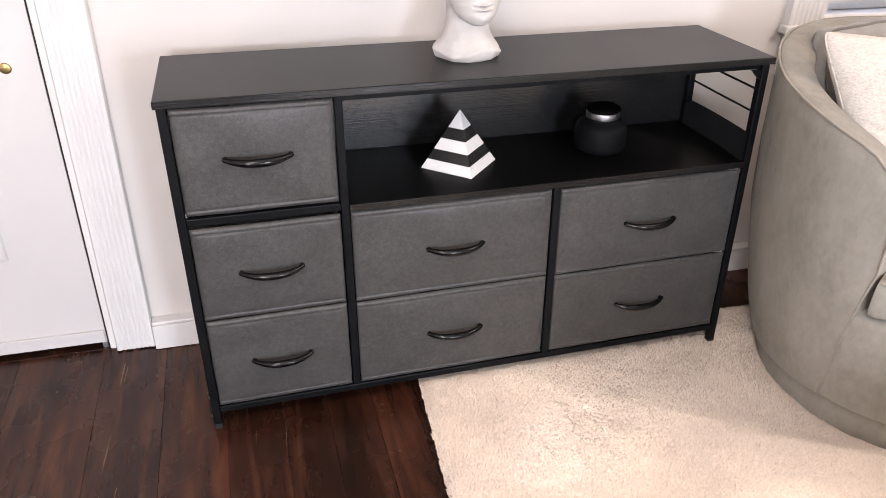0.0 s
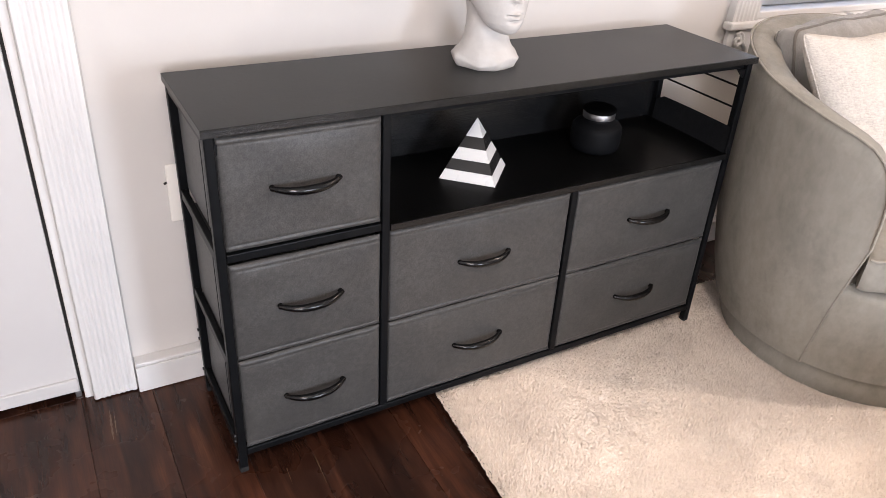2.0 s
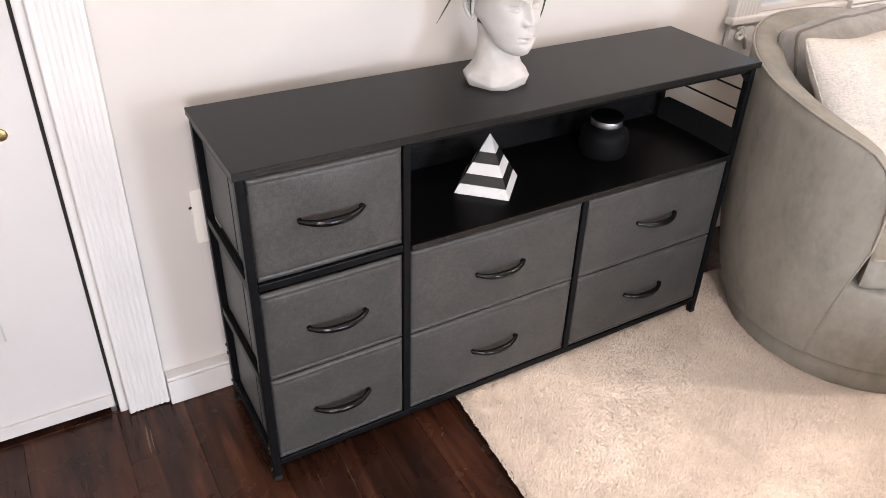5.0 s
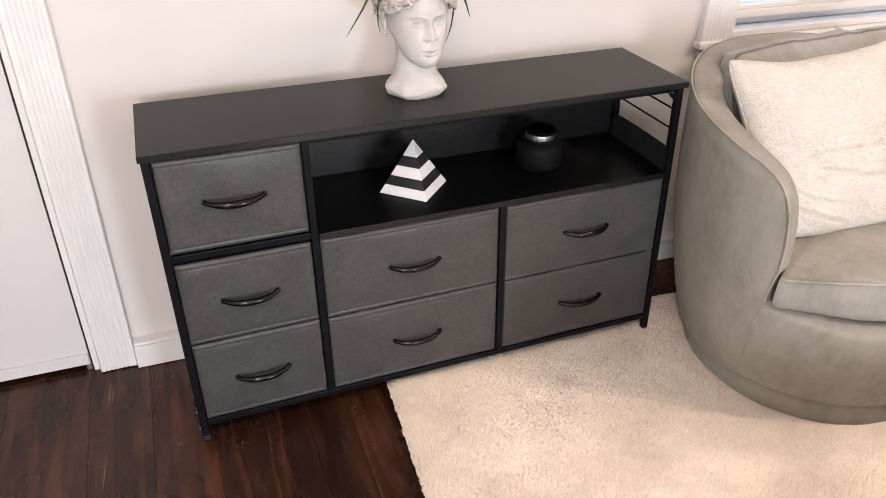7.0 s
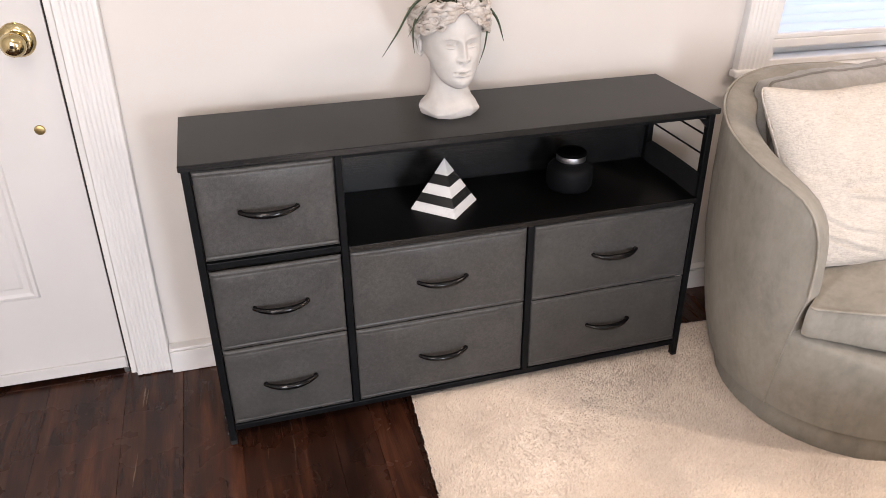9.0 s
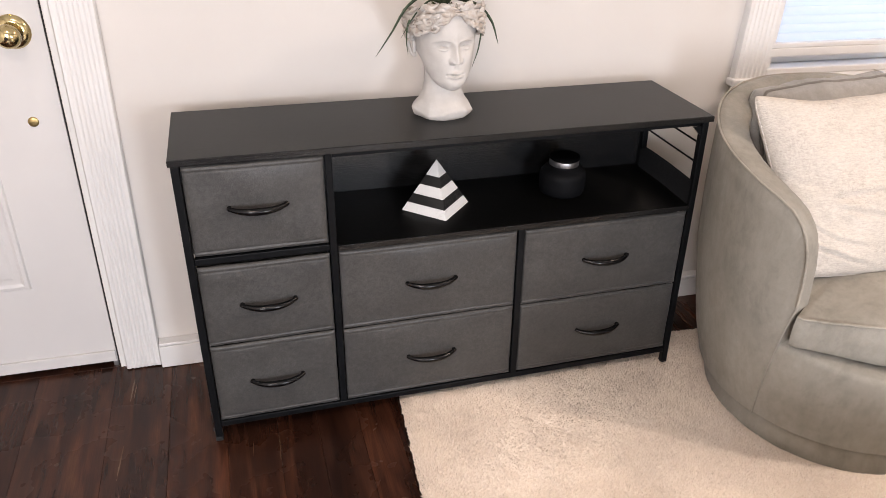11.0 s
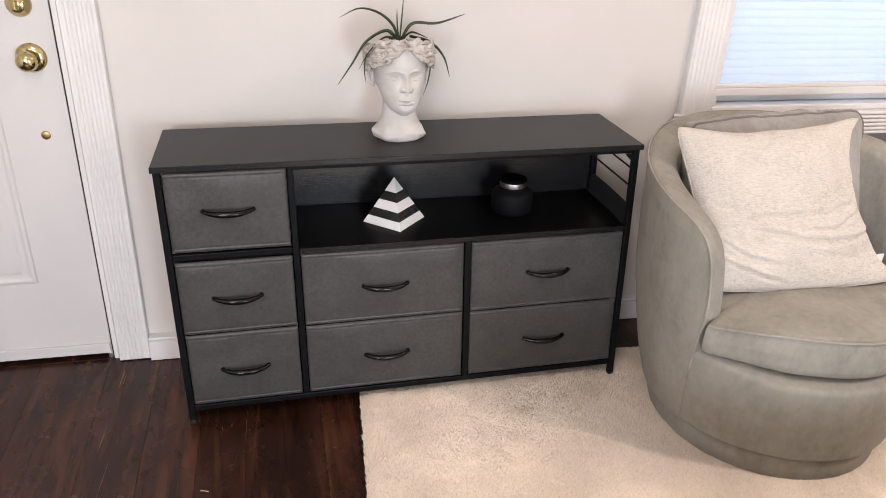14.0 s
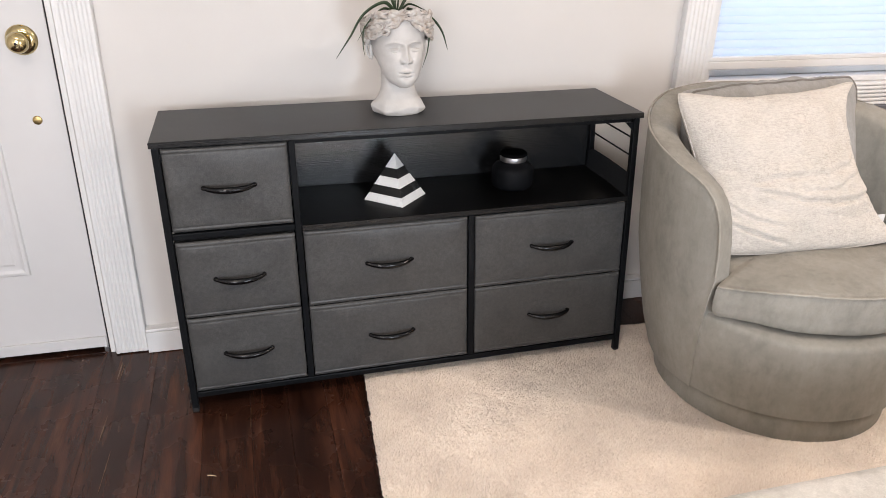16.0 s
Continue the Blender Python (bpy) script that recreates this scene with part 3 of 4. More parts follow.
bm = sheet(20, 6, flap)
bmesh.ops.solidify(bm, geom=bm.faces[:], thickness=0.011)
bmesh.ops.bevel(bm, geom=[e for e in bm.edges if e.calc_face_angle(0.0) > 1.2], offset=0.004, segments=3, profile=0.5, affect="EDGES")
dpart("side_flap", bm, M_FLAP, "charcoal fabric side guard", None, True)
# corner brackets and screws
for x, s in ((0.0185, 1), (1.2995, -1)):
    bm = bmesh.new()
    tri = [(x, 0.006, 0.7565), (x + s * 0.022, 0.006, 0.7565), (x, 0.006, 0.7345)]
    a, b = [bm.verts.new(p) for p in tri], [bm.verts.new((p[0], 0.014, p[2])) for p in tri]
    bm.faces.new(a), bm.faces.new(b[::-1])
    for k in range(3):
        bm.faces.new((a[(k + 1) % 3], a[k], b[k], b[(k + 1) % 3]))
    bmesh.ops.recalc_face_normals(bm, faces=bm.faces[:])
    dpart("bracket", bm, M_METAL)
for y, z in ((0.013, 0.100), (0.013, 0.085), (0.013, 0.030), (D - 0.012, 0.18), (D - 0.012, 0.155), (D - 0.012, 0.064)):
    dpart("screw", tube([(0.0005, y, z), (-0.0035, y, z)], 0.0038, 10), M_SCREW, "", None, True)
for y in (0.04, 0.06):
    dpart("screw", tube([(1.2998, y, 0.548), (1.2968, y, 0.548)], 0.003, 10), M_STEEL, "", None, True)


def fabric_front(x0, x1, z0, z1, seed, hi_puff=False):
    """A padded cloth front with hems at the top and bottom edge."""
    w, h = x1 - x0, z1 - z0

    def place(u, v):
        x, z = x0 + u * w, z0 + v * h
        edge = min(u * w, (1 - u) * w, v * h, (1 - v) * h)
        puff = 0.0014 * sstep(0, 0.030, edge) + 0.002 * math.sin(math.pi * u) * math.sin(math.pi * v)
        wave = (0.0065 if hi_puff else 0.0042) * noise.noise((x * 9 + seed * 7.3, z * 11, seed)) + 0.0014 * noise.noise((x * 34, z * 34, seed + 4))
        tb = v * h
        hem = 0.0010 * (sstep(0.0105, 0.0075, tb)) - 0.0012 * math.exp(-((tb - 0.0115) / 0.0016) ** 2)
        hem -= 0.0007 * math.exp(-(((1 - v) * h - 0.0125) / 0.0018) ** 2) - 0.0008 * sstep(0.0125, 0.009, (1 - v) * h)
        side = 0.0030 * sstep(0.006, 0.0, edge)
        return Vector((x + 0.0012 * noise.noise((z * 14, seed, 1)) * (1 if 0 < u < 1 else 0.6), 0.004 - puff - wave * sstep(0, 0.03, edge) - hem + side, z + 0.0014 * noise.noise((x * 9, seed, 3)) * (1 if v in (0.0, 1.0) else 0)))

    zs = sorted({0, 0.006, 0.0085, 0.0105, 0.0125, 0.015, h - 0.015, h - 0.0125, h - 0.0105, h - 0.0085, h - 0.006, h} | {h * k / 12 for k in range(1, 12)})
    xs = sorted({0, 0.004, 0.012, 0.03, w - 0.03, w - 0.012, w - 0.004, w} | {w * k / 18 for k in range(1, 18)})
    bm = bmesh.new()
    rows = [[bm.verts.new(place(x / w, z / h)) for x in xs] for z in zs]
    for a, b in zip(rows, rows[1:]):
        for i in range(len(xs) - 1):
            bm.faces.new((a[i], a[i + 1], b[i + 1], b[i]))
    rim = [e for e in bm.edges if e.is_boundary]
    back = bmesh.ops.extrude_edge_only(bm, edges=rim)["geom"]
    for v in (g for g in back if isinstance(g, bmesh.types.BMVert)):
        v.co.y = 0.0090
    bmesh.ops.recalc_face_normals(bm, faces=bm.faces[:])
    return bm


def bow_handle(x, z):
    """A bow pull: thick in the middle, flattened at both ends."""
    pts = []
    for k in range(29):
        t = k / 28 * 2 - 1
        pts.append((x + 0.0660 * t, -0.003 - 0.021 * (1 - abs(t) ** 2.6), z - 0.0045 * (1 - t * t) + 0.002))
    return tube(pts, 0.0093, 12, lambda s: 1.0 - 0.46 * abs(2 * s - 1) ** 1.8, 0.90)


DRAWERS = (
    (0.0195, 0.3265, 0.5475, 0.7660, 0.662), (0.0195, 0.3265, 0.2985, 0.5175, 0.409), (0.0195, 0.3265, 0.0650, 0.2945, 0.180),
    (0.3465, 0.8075, 0.2950, 0.5190, 0.409), (0.3465, 0.8075, 0.0650, 0.2910, 0.180),
    (0.8285, 1.2985, 0.2920, 0.5175, 0.409), (0.8285, 1.2985, 0.0650, 0.2880, 0.180))
for n, (a, b, lo, hi, grip) in enumerate(DRAWERS):
    outer = a < 0.1
    body = box(a - 0.004 if outer else a + 0.003, b - 0.003, 0.0185 if outer else 0.017, D - 0.0235, lo + 0.001, hi - (0.004 if outer else 0.018), 0.003)
    drawer = dpart("drawer", body, M_FELT, "grey fabric drawer with a bow handle")
    for y in (0.108,) if outer else ():
        part("side_seam", rack(box(a - 0.0052, a - 0.0035, y, y + 0.0025, lo + 0.004, hi - 0.007, 0.0005)), M_FLAP, drawer)
    part("front", rack(fabric_front(a + 0.0012, b - 0.0012, lo, hi, n * 1.7 + 0.4, n == 0)), M_FELT, drawer, "", True, 70)
    mid = (a + b) / 2
    part("handle", rack(bow_handle(mid, grip)), M_HANDLE, drawer, "glossy black bow handle", True, 60)
    for s in (-1, 1):
        part("washer", rack(tube([(mid + s * 0.0625, 0.004, grip + 0.001), (mid + s * 0.0625, -0.006, grip + 0.001)], 0.0055, 10)), M_HANDLE, drawer, "", True)

# ---- things on the dresser ----
TILT = math.tan(radians(0.79))


def on_shelf(x, y, z=0.5397):
    return Vector((x, y, z + x * TILT))


# striped pyramid
at = on_shelf(0.613, 0.150)
pyramid = thing("pyramid", pose(at.x, at.y, at.z, 0, -0.79, 1.5), "black and white striped marble pyramid on the shelf", "ornament")
HP, RP = 0.131, 0.091
cuts = (0.0, 0.165, 0.335, 0.52, 0.70, 1.0)
for k, (lo, hi) in enumerate(zip(cuts, cuts[1:])):
    bm = bmesh.new()
    gap = 0.0002
    rings = []
    for c in (lo, hi):
        r = RP * (1 - c)
        zz = HP * c + (gap if c == lo and k else 0)
        rings.append([bm.verts.new((r * math.cos(a), r * math.sin(a), zz)) for a in (0, math.pi / 2, math.pi, 3 * math.pi / 2)] if c < 1 else [bm.verts.new((0, 0, HP))])
    bm.faces.new(rings[0][::-1])
    for j in range(4):
        ring = [rings[0][j], rings[0][(j + 1) % 4], rings[1][(j + 1) % 4 if len(rings[1]) > 1 else 0], rings[1][j if len(rings[1]) > 1 else 0]]
        bm.faces.new(list(dict.fromkeys(ring)))
    if len(rings[1]) > 1:
        bm.faces.new(rings[1])
    bmesh.ops.bevel(bm, geom=bm.edges[:], offset=0.0004, segments=1, affect="EDGES", clamp_overlap=True)
    part("layer", bm, M_BLACKSTONE if k % 2 else M_WHITESTONE, pyramid, "black stone layer" if k % 2 else "white veined marble layer")

# candle jar
at = on_shelf(0.973, 0.160)
jar = thing("candle_jar", pose(at.x, at.y, at.z, 0, -0.79, 0), "matt black glass candle jar with a steel band", "jar")
part("body", lathe([(0, 0), (0.052, 0), (0.0575, 0.003), (0.0612, 0.010), (0.0625, 0.024), (0.0625, 0.049), (0.0605, 0.060), (0.0545, 0.068), (0.044, 0.0735), (0.0385, 0.077), (0.0375, 0.081), (0, 0.081)], 56), M_JAR, jar, "", True)
part("band", lathe([(0.0365, 0.0812), (0.0392, 0.0815), (0.0396, 0.083), (0.0396, 0.0945), (0.0390, 0.096), (0.036, 0.0962)], 56), M_STEEL, jar, "brushed steel band", True)
part("lid", lathe([(0, 0.0964), (0.038, 0.0964), (0.0402, 0.098), (0.0408, 0.101), (0.0402, 0.104), (0.037, 0.1066), (0.022, 0.1076), (0, 0.1078)], 56), M_LID, jar, "black lid", True)


# head-shaped planter: one plain plaster mesh
WIDE = ((0.078, 0.006), (0.0795, 0.015), (0.084, 0.0250), (0.092, 0.0370), (0.102, 0.0458), (0.121, 0.0560), (0.150, 0.0652), (0.183, 0.0705), (0.21, 0.0725), (0.24, 0.0720), (0.275, 0.068))
DEEP = ((0.078, 0.009), (0.0795, 0.021), (0.084, 0.035), (0.092, 0.049), (0.102, 0.061), (0.121, 0.075), (0.150, 0.085), (0.183, 0.090), (0.21, 0.092), (0.24, 0.090), (0.275, 0.082))
MIDDLE = ((0.078, -0.060), (0.092, -0.040), (0.102, -0.031), (0.121, -0.018), (0.150, -0.006), (0.183, 0.002), (0.21, 0.004), (0.275, 0.006))

HAIRLINE = ((0, 0.252), (12, 0.245), (34, 0.220), (60, 0.204), (90, 0.187), (120, 0.178), (180, 0.172))
CROWN = ((0, 0.279), (30, 0.276), (60, 0.266), (90, 0.252), (130, 0.238), (180, 0.231))


def bump(x, y, wide, high):
    return math.exp(-(x / wide) ** 2 - (y / high) ** 2)


def hairline(a):
    return ease(abs((math.degrees(a) + 180) % 360 - 180), HAIRLINE)


def crown(a):
    """The rim of the bowl, highest over the brow."""
    return ease(abs((math.degrees(a) + 180) % 360 - 180), CROWN) + 0.006 * noise.noise((3.2 * math.sin(a), 3.2 * math.cos(a), 1.5))


def planter():
    bm = bmesh.new()

    def head(u, v):
        a = 2 * math.pi * u - 0.58 * math.sin(2 * math.pi * u)
        z0 = 0.078 + (crown(a) - 0.092) * v ** 1.3
        sx, sy = math.copysign(abs(math.sin(a)) ** 0.93, math.sin(a)), -math.cos(a)
        x, y = ease(z0, WIDE) * sx, ease(z0, MIDDLE) + ease(z0, DEEP) * sy
        # the jaw climbs from the chin to the ear
        lift = 0.050 * sstep(-0.055, 0.045, y) * (1 - sstep(0.092, 0.165, z0))
        z = z0 - 0.191
        ax = abs(x)
        if sy < -0.2:
            tip = sstep(0.010, -0.040, z)
            y -= 0.0180 * math.exp(-(x / (0.0060 + 0.0028 * tip)) ** 2) * (0.18 + 0.82 * tip) * sstep(-0.0475, -0.0425, z) * sstep(0.030, -0.008, z)
            y -= 0.0085 * bump(ax - 0.0120, z + 0.0385, 0.0050, 0.0052)
            y += 0.0050 * bump(ax - 0.0070, z + 0.0470, 0.0035, 0.0018)
            brow = z - 0.0070 + 14 * (ax - 0.026) ** 2
            y -= 0.0042 * math.exp(-(brow / 0.0032) ** 2) * math.exp(-((ax - 0.027) / 0.018) ** 2)
            y += 0.0115 * bump(ax - 0.026, z + 0.0115, 0.0150, 0.0095)
            y += 0.0050 * bump(ax - 0.0125, z + 0.0090, 0.0050, 0.0075)
            y -= 0.0105 * bump(ax - 0.0275, z + 0.0140, 0.0110, 0.0060)
            y += 0.0048 * math.exp(-((z + 0.0085 + 16 * (ax - 0.0275) ** 2) / 0.0013) ** 2) * math.exp(-((ax - 0.0275) / 0.0115) ** 2)
            y += 0.0034 * math.exp(-((z + 0.0180 - 12 * (ax - 0.0275) ** 2) / 0.0013) ** 2) * math.exp(-((ax - 0.0275) / 0.0100) ** 2)
            y -= 0.0040 * bump(ax - 0.033, z + 0.038, 0.018, 0.020)
            y += 0.0020 * bump(x, z + 0.0545, 0.0035, 0.0060)
            y -= 0.0070 * math.exp(-((z + 0.0665 + 8 * (ax - 0.005) ** 2) / 0.0030) ** 2) * math.exp(-(x / 0.0112) ** 2)
            y += 0.0058 * math.exp(-((z + 0.0710 - 4 * x * x) / 0.0014) ** 2) * math.exp(-(x / 0.0128) ** 2)
            y -= 0.0088 * bump(x, z + 0.0763, 0.0098, 0.0042)
            y += 0.0045 * bump(x, z + 0.0820, 0.0140, 0.0034)
            y -= 0.0045 * bump(x, z + 0.0960, 0.0150, 0.0085)
            y += 0.0030 * bump(ax - 0.0195, z + 0.0710, 0.0030, 0.0030)
        return Vector((x, y, z0 + lift))

    sheet(196, 150, head, bm, True)
    foot = lathe([(0, 0.0781), (0.011, 0.0779)], 12, None, (0, -0.060, 0))
    merge(bm, foot)
    # neck and roughly cut bust
    planes = ((-2.75, 0.066), (-1.95, 0.070), (-1.15, 0.0665), (-0.50, 0.0700), (0.22, 0.0655), (0.85, 0.0690), (1.55, 0.0680), (2.35, 0.0690), (3.1, 0.067))

    def neck(u, v):
        a = 2 * math.pi * u - math.pi
        cut = min(d / max(0.2, math.cos(a - g)) for g, d in planes)
        grow = ease(v, [(0, 0.92), (0.015, 0.965), (0.115, 1.05), (0.135, 1.04), (0.18, 0.98)])
        r = ease(v, [(0, 0.074), (0.14, 0.072), (0.22, 0.0640), (0.32, 0.0555), (0.45, 0.0485), (0.60, 0.0450), (0.8, 0.0435), (1.0, 0.046)])
        k = 1 - sstep(0.12, 0.30, v)
        r = (cut * grow) * k + r * (1 - k)
        z = 0.130 * v + 0.006 * math.sin(3 * a + 0.7) * bump(v - 0.13, 0, 0.07, 1)
        return Vector((r * math.sin(a), -0.92 * r * math.cos(a) + 0.010 * v, z))

    sheet(90, 42, neck, bm, True)
    merge(bm, lathe([(0, 0.0), (0.058, 0.0)], 48))
    # ears
    for s in (-1, 1):
        e = bmesh.new()
        bmesh.ops.create_uvsphere(e, u_segments=14, v_segments=10, radius=1.0)
        bmesh.ops.transform(e, matrix=Matrix.Translation((s * 0.069, 0.012, 0.167)) @ Matrix.Rotation(s * 0.45, 4, "Z") @ Matrix.Diagonal((0.006, 0.015, 0.025, 1)), verts=e.verts[:])
        merge(bm, e)
        merge(bm, tube(spline([(s * 0.070, 0.000, 0.145), (s * 0.076, 0.010, 0.150), (s * 0.080, 0.022, 0.172), (s * 0.078, 0.012, 0.188), (s * 0.073, 0.000, 0.178)], 5), 0.0042, 8))
    plain = len(bm.faces)
    # hair: a mass parted over the brow, wavy locks flowing back from the parting, curls at the temples
    rnd = random.Random(7)

    def on_head(a, z, off):
        r = 0.0845 + 0.004 * math.sin(math.pi * min(max((z - 0.18) / 0.09, 0), 1)) + off
        return Vector((r * math.sin(a), -1.12 * r * math.cos(a) + 0.006, z))

    def hair(u, v):
        a = 2 * math.pi * u
        low = hairline(a)
        z = low + (crown(a) - low) * v
        ridge = math.sin(v * 24 + 3.0 * math.sin(abs(a - 2 * math.pi * (u > 0.5)) * 9) + 2 * noise.noise((6 * math.sin(a), 6 * math.cos(a), z * 30)))
        off = 0.0030 * ridge * sstep(0, 0.12, v) + 0.003 * noise.noise((14 * math.sin(a), 14 * math.cos(a), z * 150))
        return on_head(a, z, off - 0.007 * sstep(0.15, 0.0, v) - 0.005 * sstep(0.85, 1.0, v))

    sheet(240, 40, hair, bm, True)
    for s in (-1, 1):
        for row in range(6):
            w = (row + 0.2) / 6
            for a0, a1 in ((2, 34), (28, 66), (60, 100), (95, 140), (135, 178)):
                n, phase, amp = 18, rnd.uniform(0, 6.28), rnd.uniform(0.0030, 0.0058)
                lo, hi = radians(a0 + rnd.uniform(-4, 4)), radians(a1 + rnd.uniform(-4, 8))
                pts = []
                for k in range(n):
                    t = k / (n - 1)
                    a = lo + (hi - lo) * t
                    fall = min(1.0, w + 0.16 * t)
                    z = crown(s * a) * (1 - fall) + (hairline(a) + 0.002) * fall + amp * math.sin(9 * t + phase)
                    pts.append(on_head(s * a, z, 0.0015 + 0.0034 * math.sin(8 * t + phase + 1.3)))
                tube(pts, rnd.uniform(0.0058, 0.0084), 8, lambda q: 1 - 0.72 * abs(2 * q - 1) ** 2.2, 0.85, bm)
        for k in range(12):
            a = radians(rnd.uniform(24, 98))
            z = hairline(a) + 0.002 + (crown(s * a) - 0.006 - hairline(a)) * rnd.uniform(0.0, 1.0) ** 1.4
            c, normal = on_head(s * a, z, 0.002), Vector((math.sin(s * a), -math.cos(a), 0.1)).normalized()
            side = normal.cross(Vector((0, 0, 1))).normalized()
            up = side.cross(normal)
            turn, spin, size = rnd.uniform(0, 6.28), rnd.choice((-1, 1)), rnd.uniform(0.0090, 0.0130)
            pts = []
            for i in range(14):
                t = i / 13
                rad, ang = size * (1 - 0.72 * t), turn + spin * 6.6 * t
                pts.append(c + side * (1.15 * rad * math.cos(ang)) + up * (0.85 * rad * math.sin(ang)) + normal * (0.001 + 0.004 * t))
            tube(pts, rnd.uniform(0.0040, 0.0056), 7, lambda q: 0.5 + 0.5 * math.sin(math.pi * min(q * 1.3, 1)), 0.85, bm)
    # inner wall of the bowl
    lathe([(0.081, 0.229), (0.074, 0.228), (0.066, 0.222), (0, 0.222)], 40, bm, (0, 0.008, 0))
    bm.faces.ensure_lookup_table()
    for f in bm.faces[plain:]:
        f.material_index = 1
    for v in {v for f in bm.faces[plain:] for v in f.verts}:
        q = v.co * 120
        v.co += 0.0016 * Vector((noise.noise(q), noise.noise(q + Vector((7, 0, 0))), noise.noise(q + Vector((0, 9, 0)))))
    bmesh.ops.recalc_face_normals(bm, faces=bm.faces[:])
    return bm


at = Vector((0.627, 0.168, 0.7863 + 0.627 * TILT))
bust = part("head_planter", planter(), M_BUST, None, "", True, 50)
bust.data.materials.append(M_CURLS)
bust.matrix_world = pose(at.x, at.y, at.z, 0, -0.79, 2.5)
tagged(bust, "white plaster classical head planter with curled hair", "planter")

plant = thing("air_plant", pose(at.x, at.y, at.z + 0.247), "green air plant with long thin arching leaves", "plant")
bm = bmesh.new()
rnd = random.Random(3)
lathe([(0.066, -0.024), (0.062, -0.016), (0.045, -0.006), (0.02, 0.006), (0, 0.012)], 28, bm, (0, 0.008, 0))
for k in range(140):
    a, r = rnd.uniform(0, 6.28), 0.060 * math.sqrt(rnd.random())
    p = Vector((r * math.cos(a), r * math.sin(a) + 0.008, 0.002 - 0.3 * r))
    q = p + Vector((rnd.uniform(-0.016, 0.016), rnd.uniform(-0.016, 0.016), rnd.uniform(0.006, 0.020)))
    tube([p, (p + q) / 2 + Vector((0, 0, 0.004)), q], 0.0016, 4, None, 1.0, bm)
part("moss", bm, M_MOSS, plant, "dark dry moss")
BROAD_LEAVES = (
    ((-0.005, 0, 0.015), (-0.024, -0.004, 0.056), (-0.062, -0.009, 0.086), (-0.112, -0.014, 0.096), (-0.163, -0.02, 0.074)),
    ((-0.008, 0, 0.015), (-0.040, -0.006, 0.040), (-0.094, -0.012, 0.012), (-0.132, -0.016, -0.045), (-0.170, -0.02, -0.098)),
    ((-0.006, -0.01, 0.012), (-0.045, -0.03, 0.028), (-0.085, -0.045, 0.000), (-0.118, -0.05, -0.050)),
    ((0.000, 0, 0.015), (0.030, -0.004, 0.058), (0.095, -0.008, 0.060), (0.168, -0.012, 0.084)),
    ((0.030, 0.03, 0.020), (0.088, 0.04, 0.002), (0.126, 0.035, -0.036), (0.142, 0.02, -0.088)),
)
THIN_LEAVES = (
    ((-0.003, 0, 0.015), (0.002, 0.002, 0.070), (0.008, 0.004, 0.145)),
    ((-0.006, 0, 0.015), (-0.010, 0.002, 0.060), (-0.011, 0.002, 0.095)),
    ((-0.070, -0.02, 0.010), (-0.096, -0.03, -0.020), (-0.100, -0.03, -0.060), (-0.096, -0.03, -0.092)),
    ((0.055, -0.03, 0.012), (0.072, -0.045, -0.020), (0.068, -0.05, -0.075), (0.054, -0.05, -0.122)),
    ((0.004, 0.004, 0.014), (0.030, 0.006, 0.034), (0.075, 0.010, 0.018)),
)
for k, pts in enumerate(BROAD_LEAVES + THIN_LEAVES):
    thick = 0.0064 if k == 1 else 0.0050 if k in (0, 3, 4) else 0.0042 if k in (2, 4, 9) else 0.0026
    part("leaf", tube(spline(pts, 8), thick, 8, lambda s: max(0.14, 1 - 0.86 * s ** 2.8), 0.55), M_LEAF, plant, "", True, 80)


# ---- the armchair ----
CX, CY, FACE = 1.700, -0.213, 283.0
RAD = ((0.0, 0.328), (0.09, 0.358), (0.15, 0.371), (0.2, 0.385), (0.3, 0.405), (0.45, 0.430), (0.6, 0.440), (0.82, 0.446), (1.0, 0.449))
CREST_LEFT = ((0, 0.836), (20, 0.830), (30, 0.821), (45, 0.803), (55, 0.788), (65, 0.776), (75, 0.762), (83, 0.749), (90, 0.737), (95, 0.722), (98.5, 0.699), (100.5, 0.675), (102, 0.645), (103, 0.605), (103.5, 0.560), (103.6, 0.500))
CREST_RIGHT = ((0, 0.836), (30, 0.835), (42, 0.830), (50, 0.823), (58, 0.813), (66, 0.805), (72.5, 0.797), (79, 0.786), (86, 0.768), (91, 0.751), (95, 0.733), (98, 0.713), (100.5, 0.686), (102, 0.653), (103, 0.610), (103.5, 0.560), (103.6, 0.500))
END = 103.6
chair = thing("armchair", pose(CX, CY, 0.0, 0, 0, FACE - 270), "taupe velvet barrel swivel armchair on a round plinth", "armchair")


def crest_at(delta):
    """The height of the upper edge: the arm by the dresser is pressed lower."""
    return ease(abs(delta), CREST_LEFT if delta > 0 else CREST_RIGHT)


def flare(delta, z):
    """The radius of the outer side: it spreads towards the arms and stays steep in front."""
    d = abs((delta + 180) % 360 - 180)
    k = 1 - 0.70 * sstep(99, 153, d)
    return 0.353 + (ease(z, RAD) - 0.353) * k


def around(delta, r, z):
    """A place at an angle from the middle of the back, in degrees to the left of one who looks at the chair."""
    a = radians(90 + delta)
    return Vector((r * math.cos(a), r * math.sin(a), z))


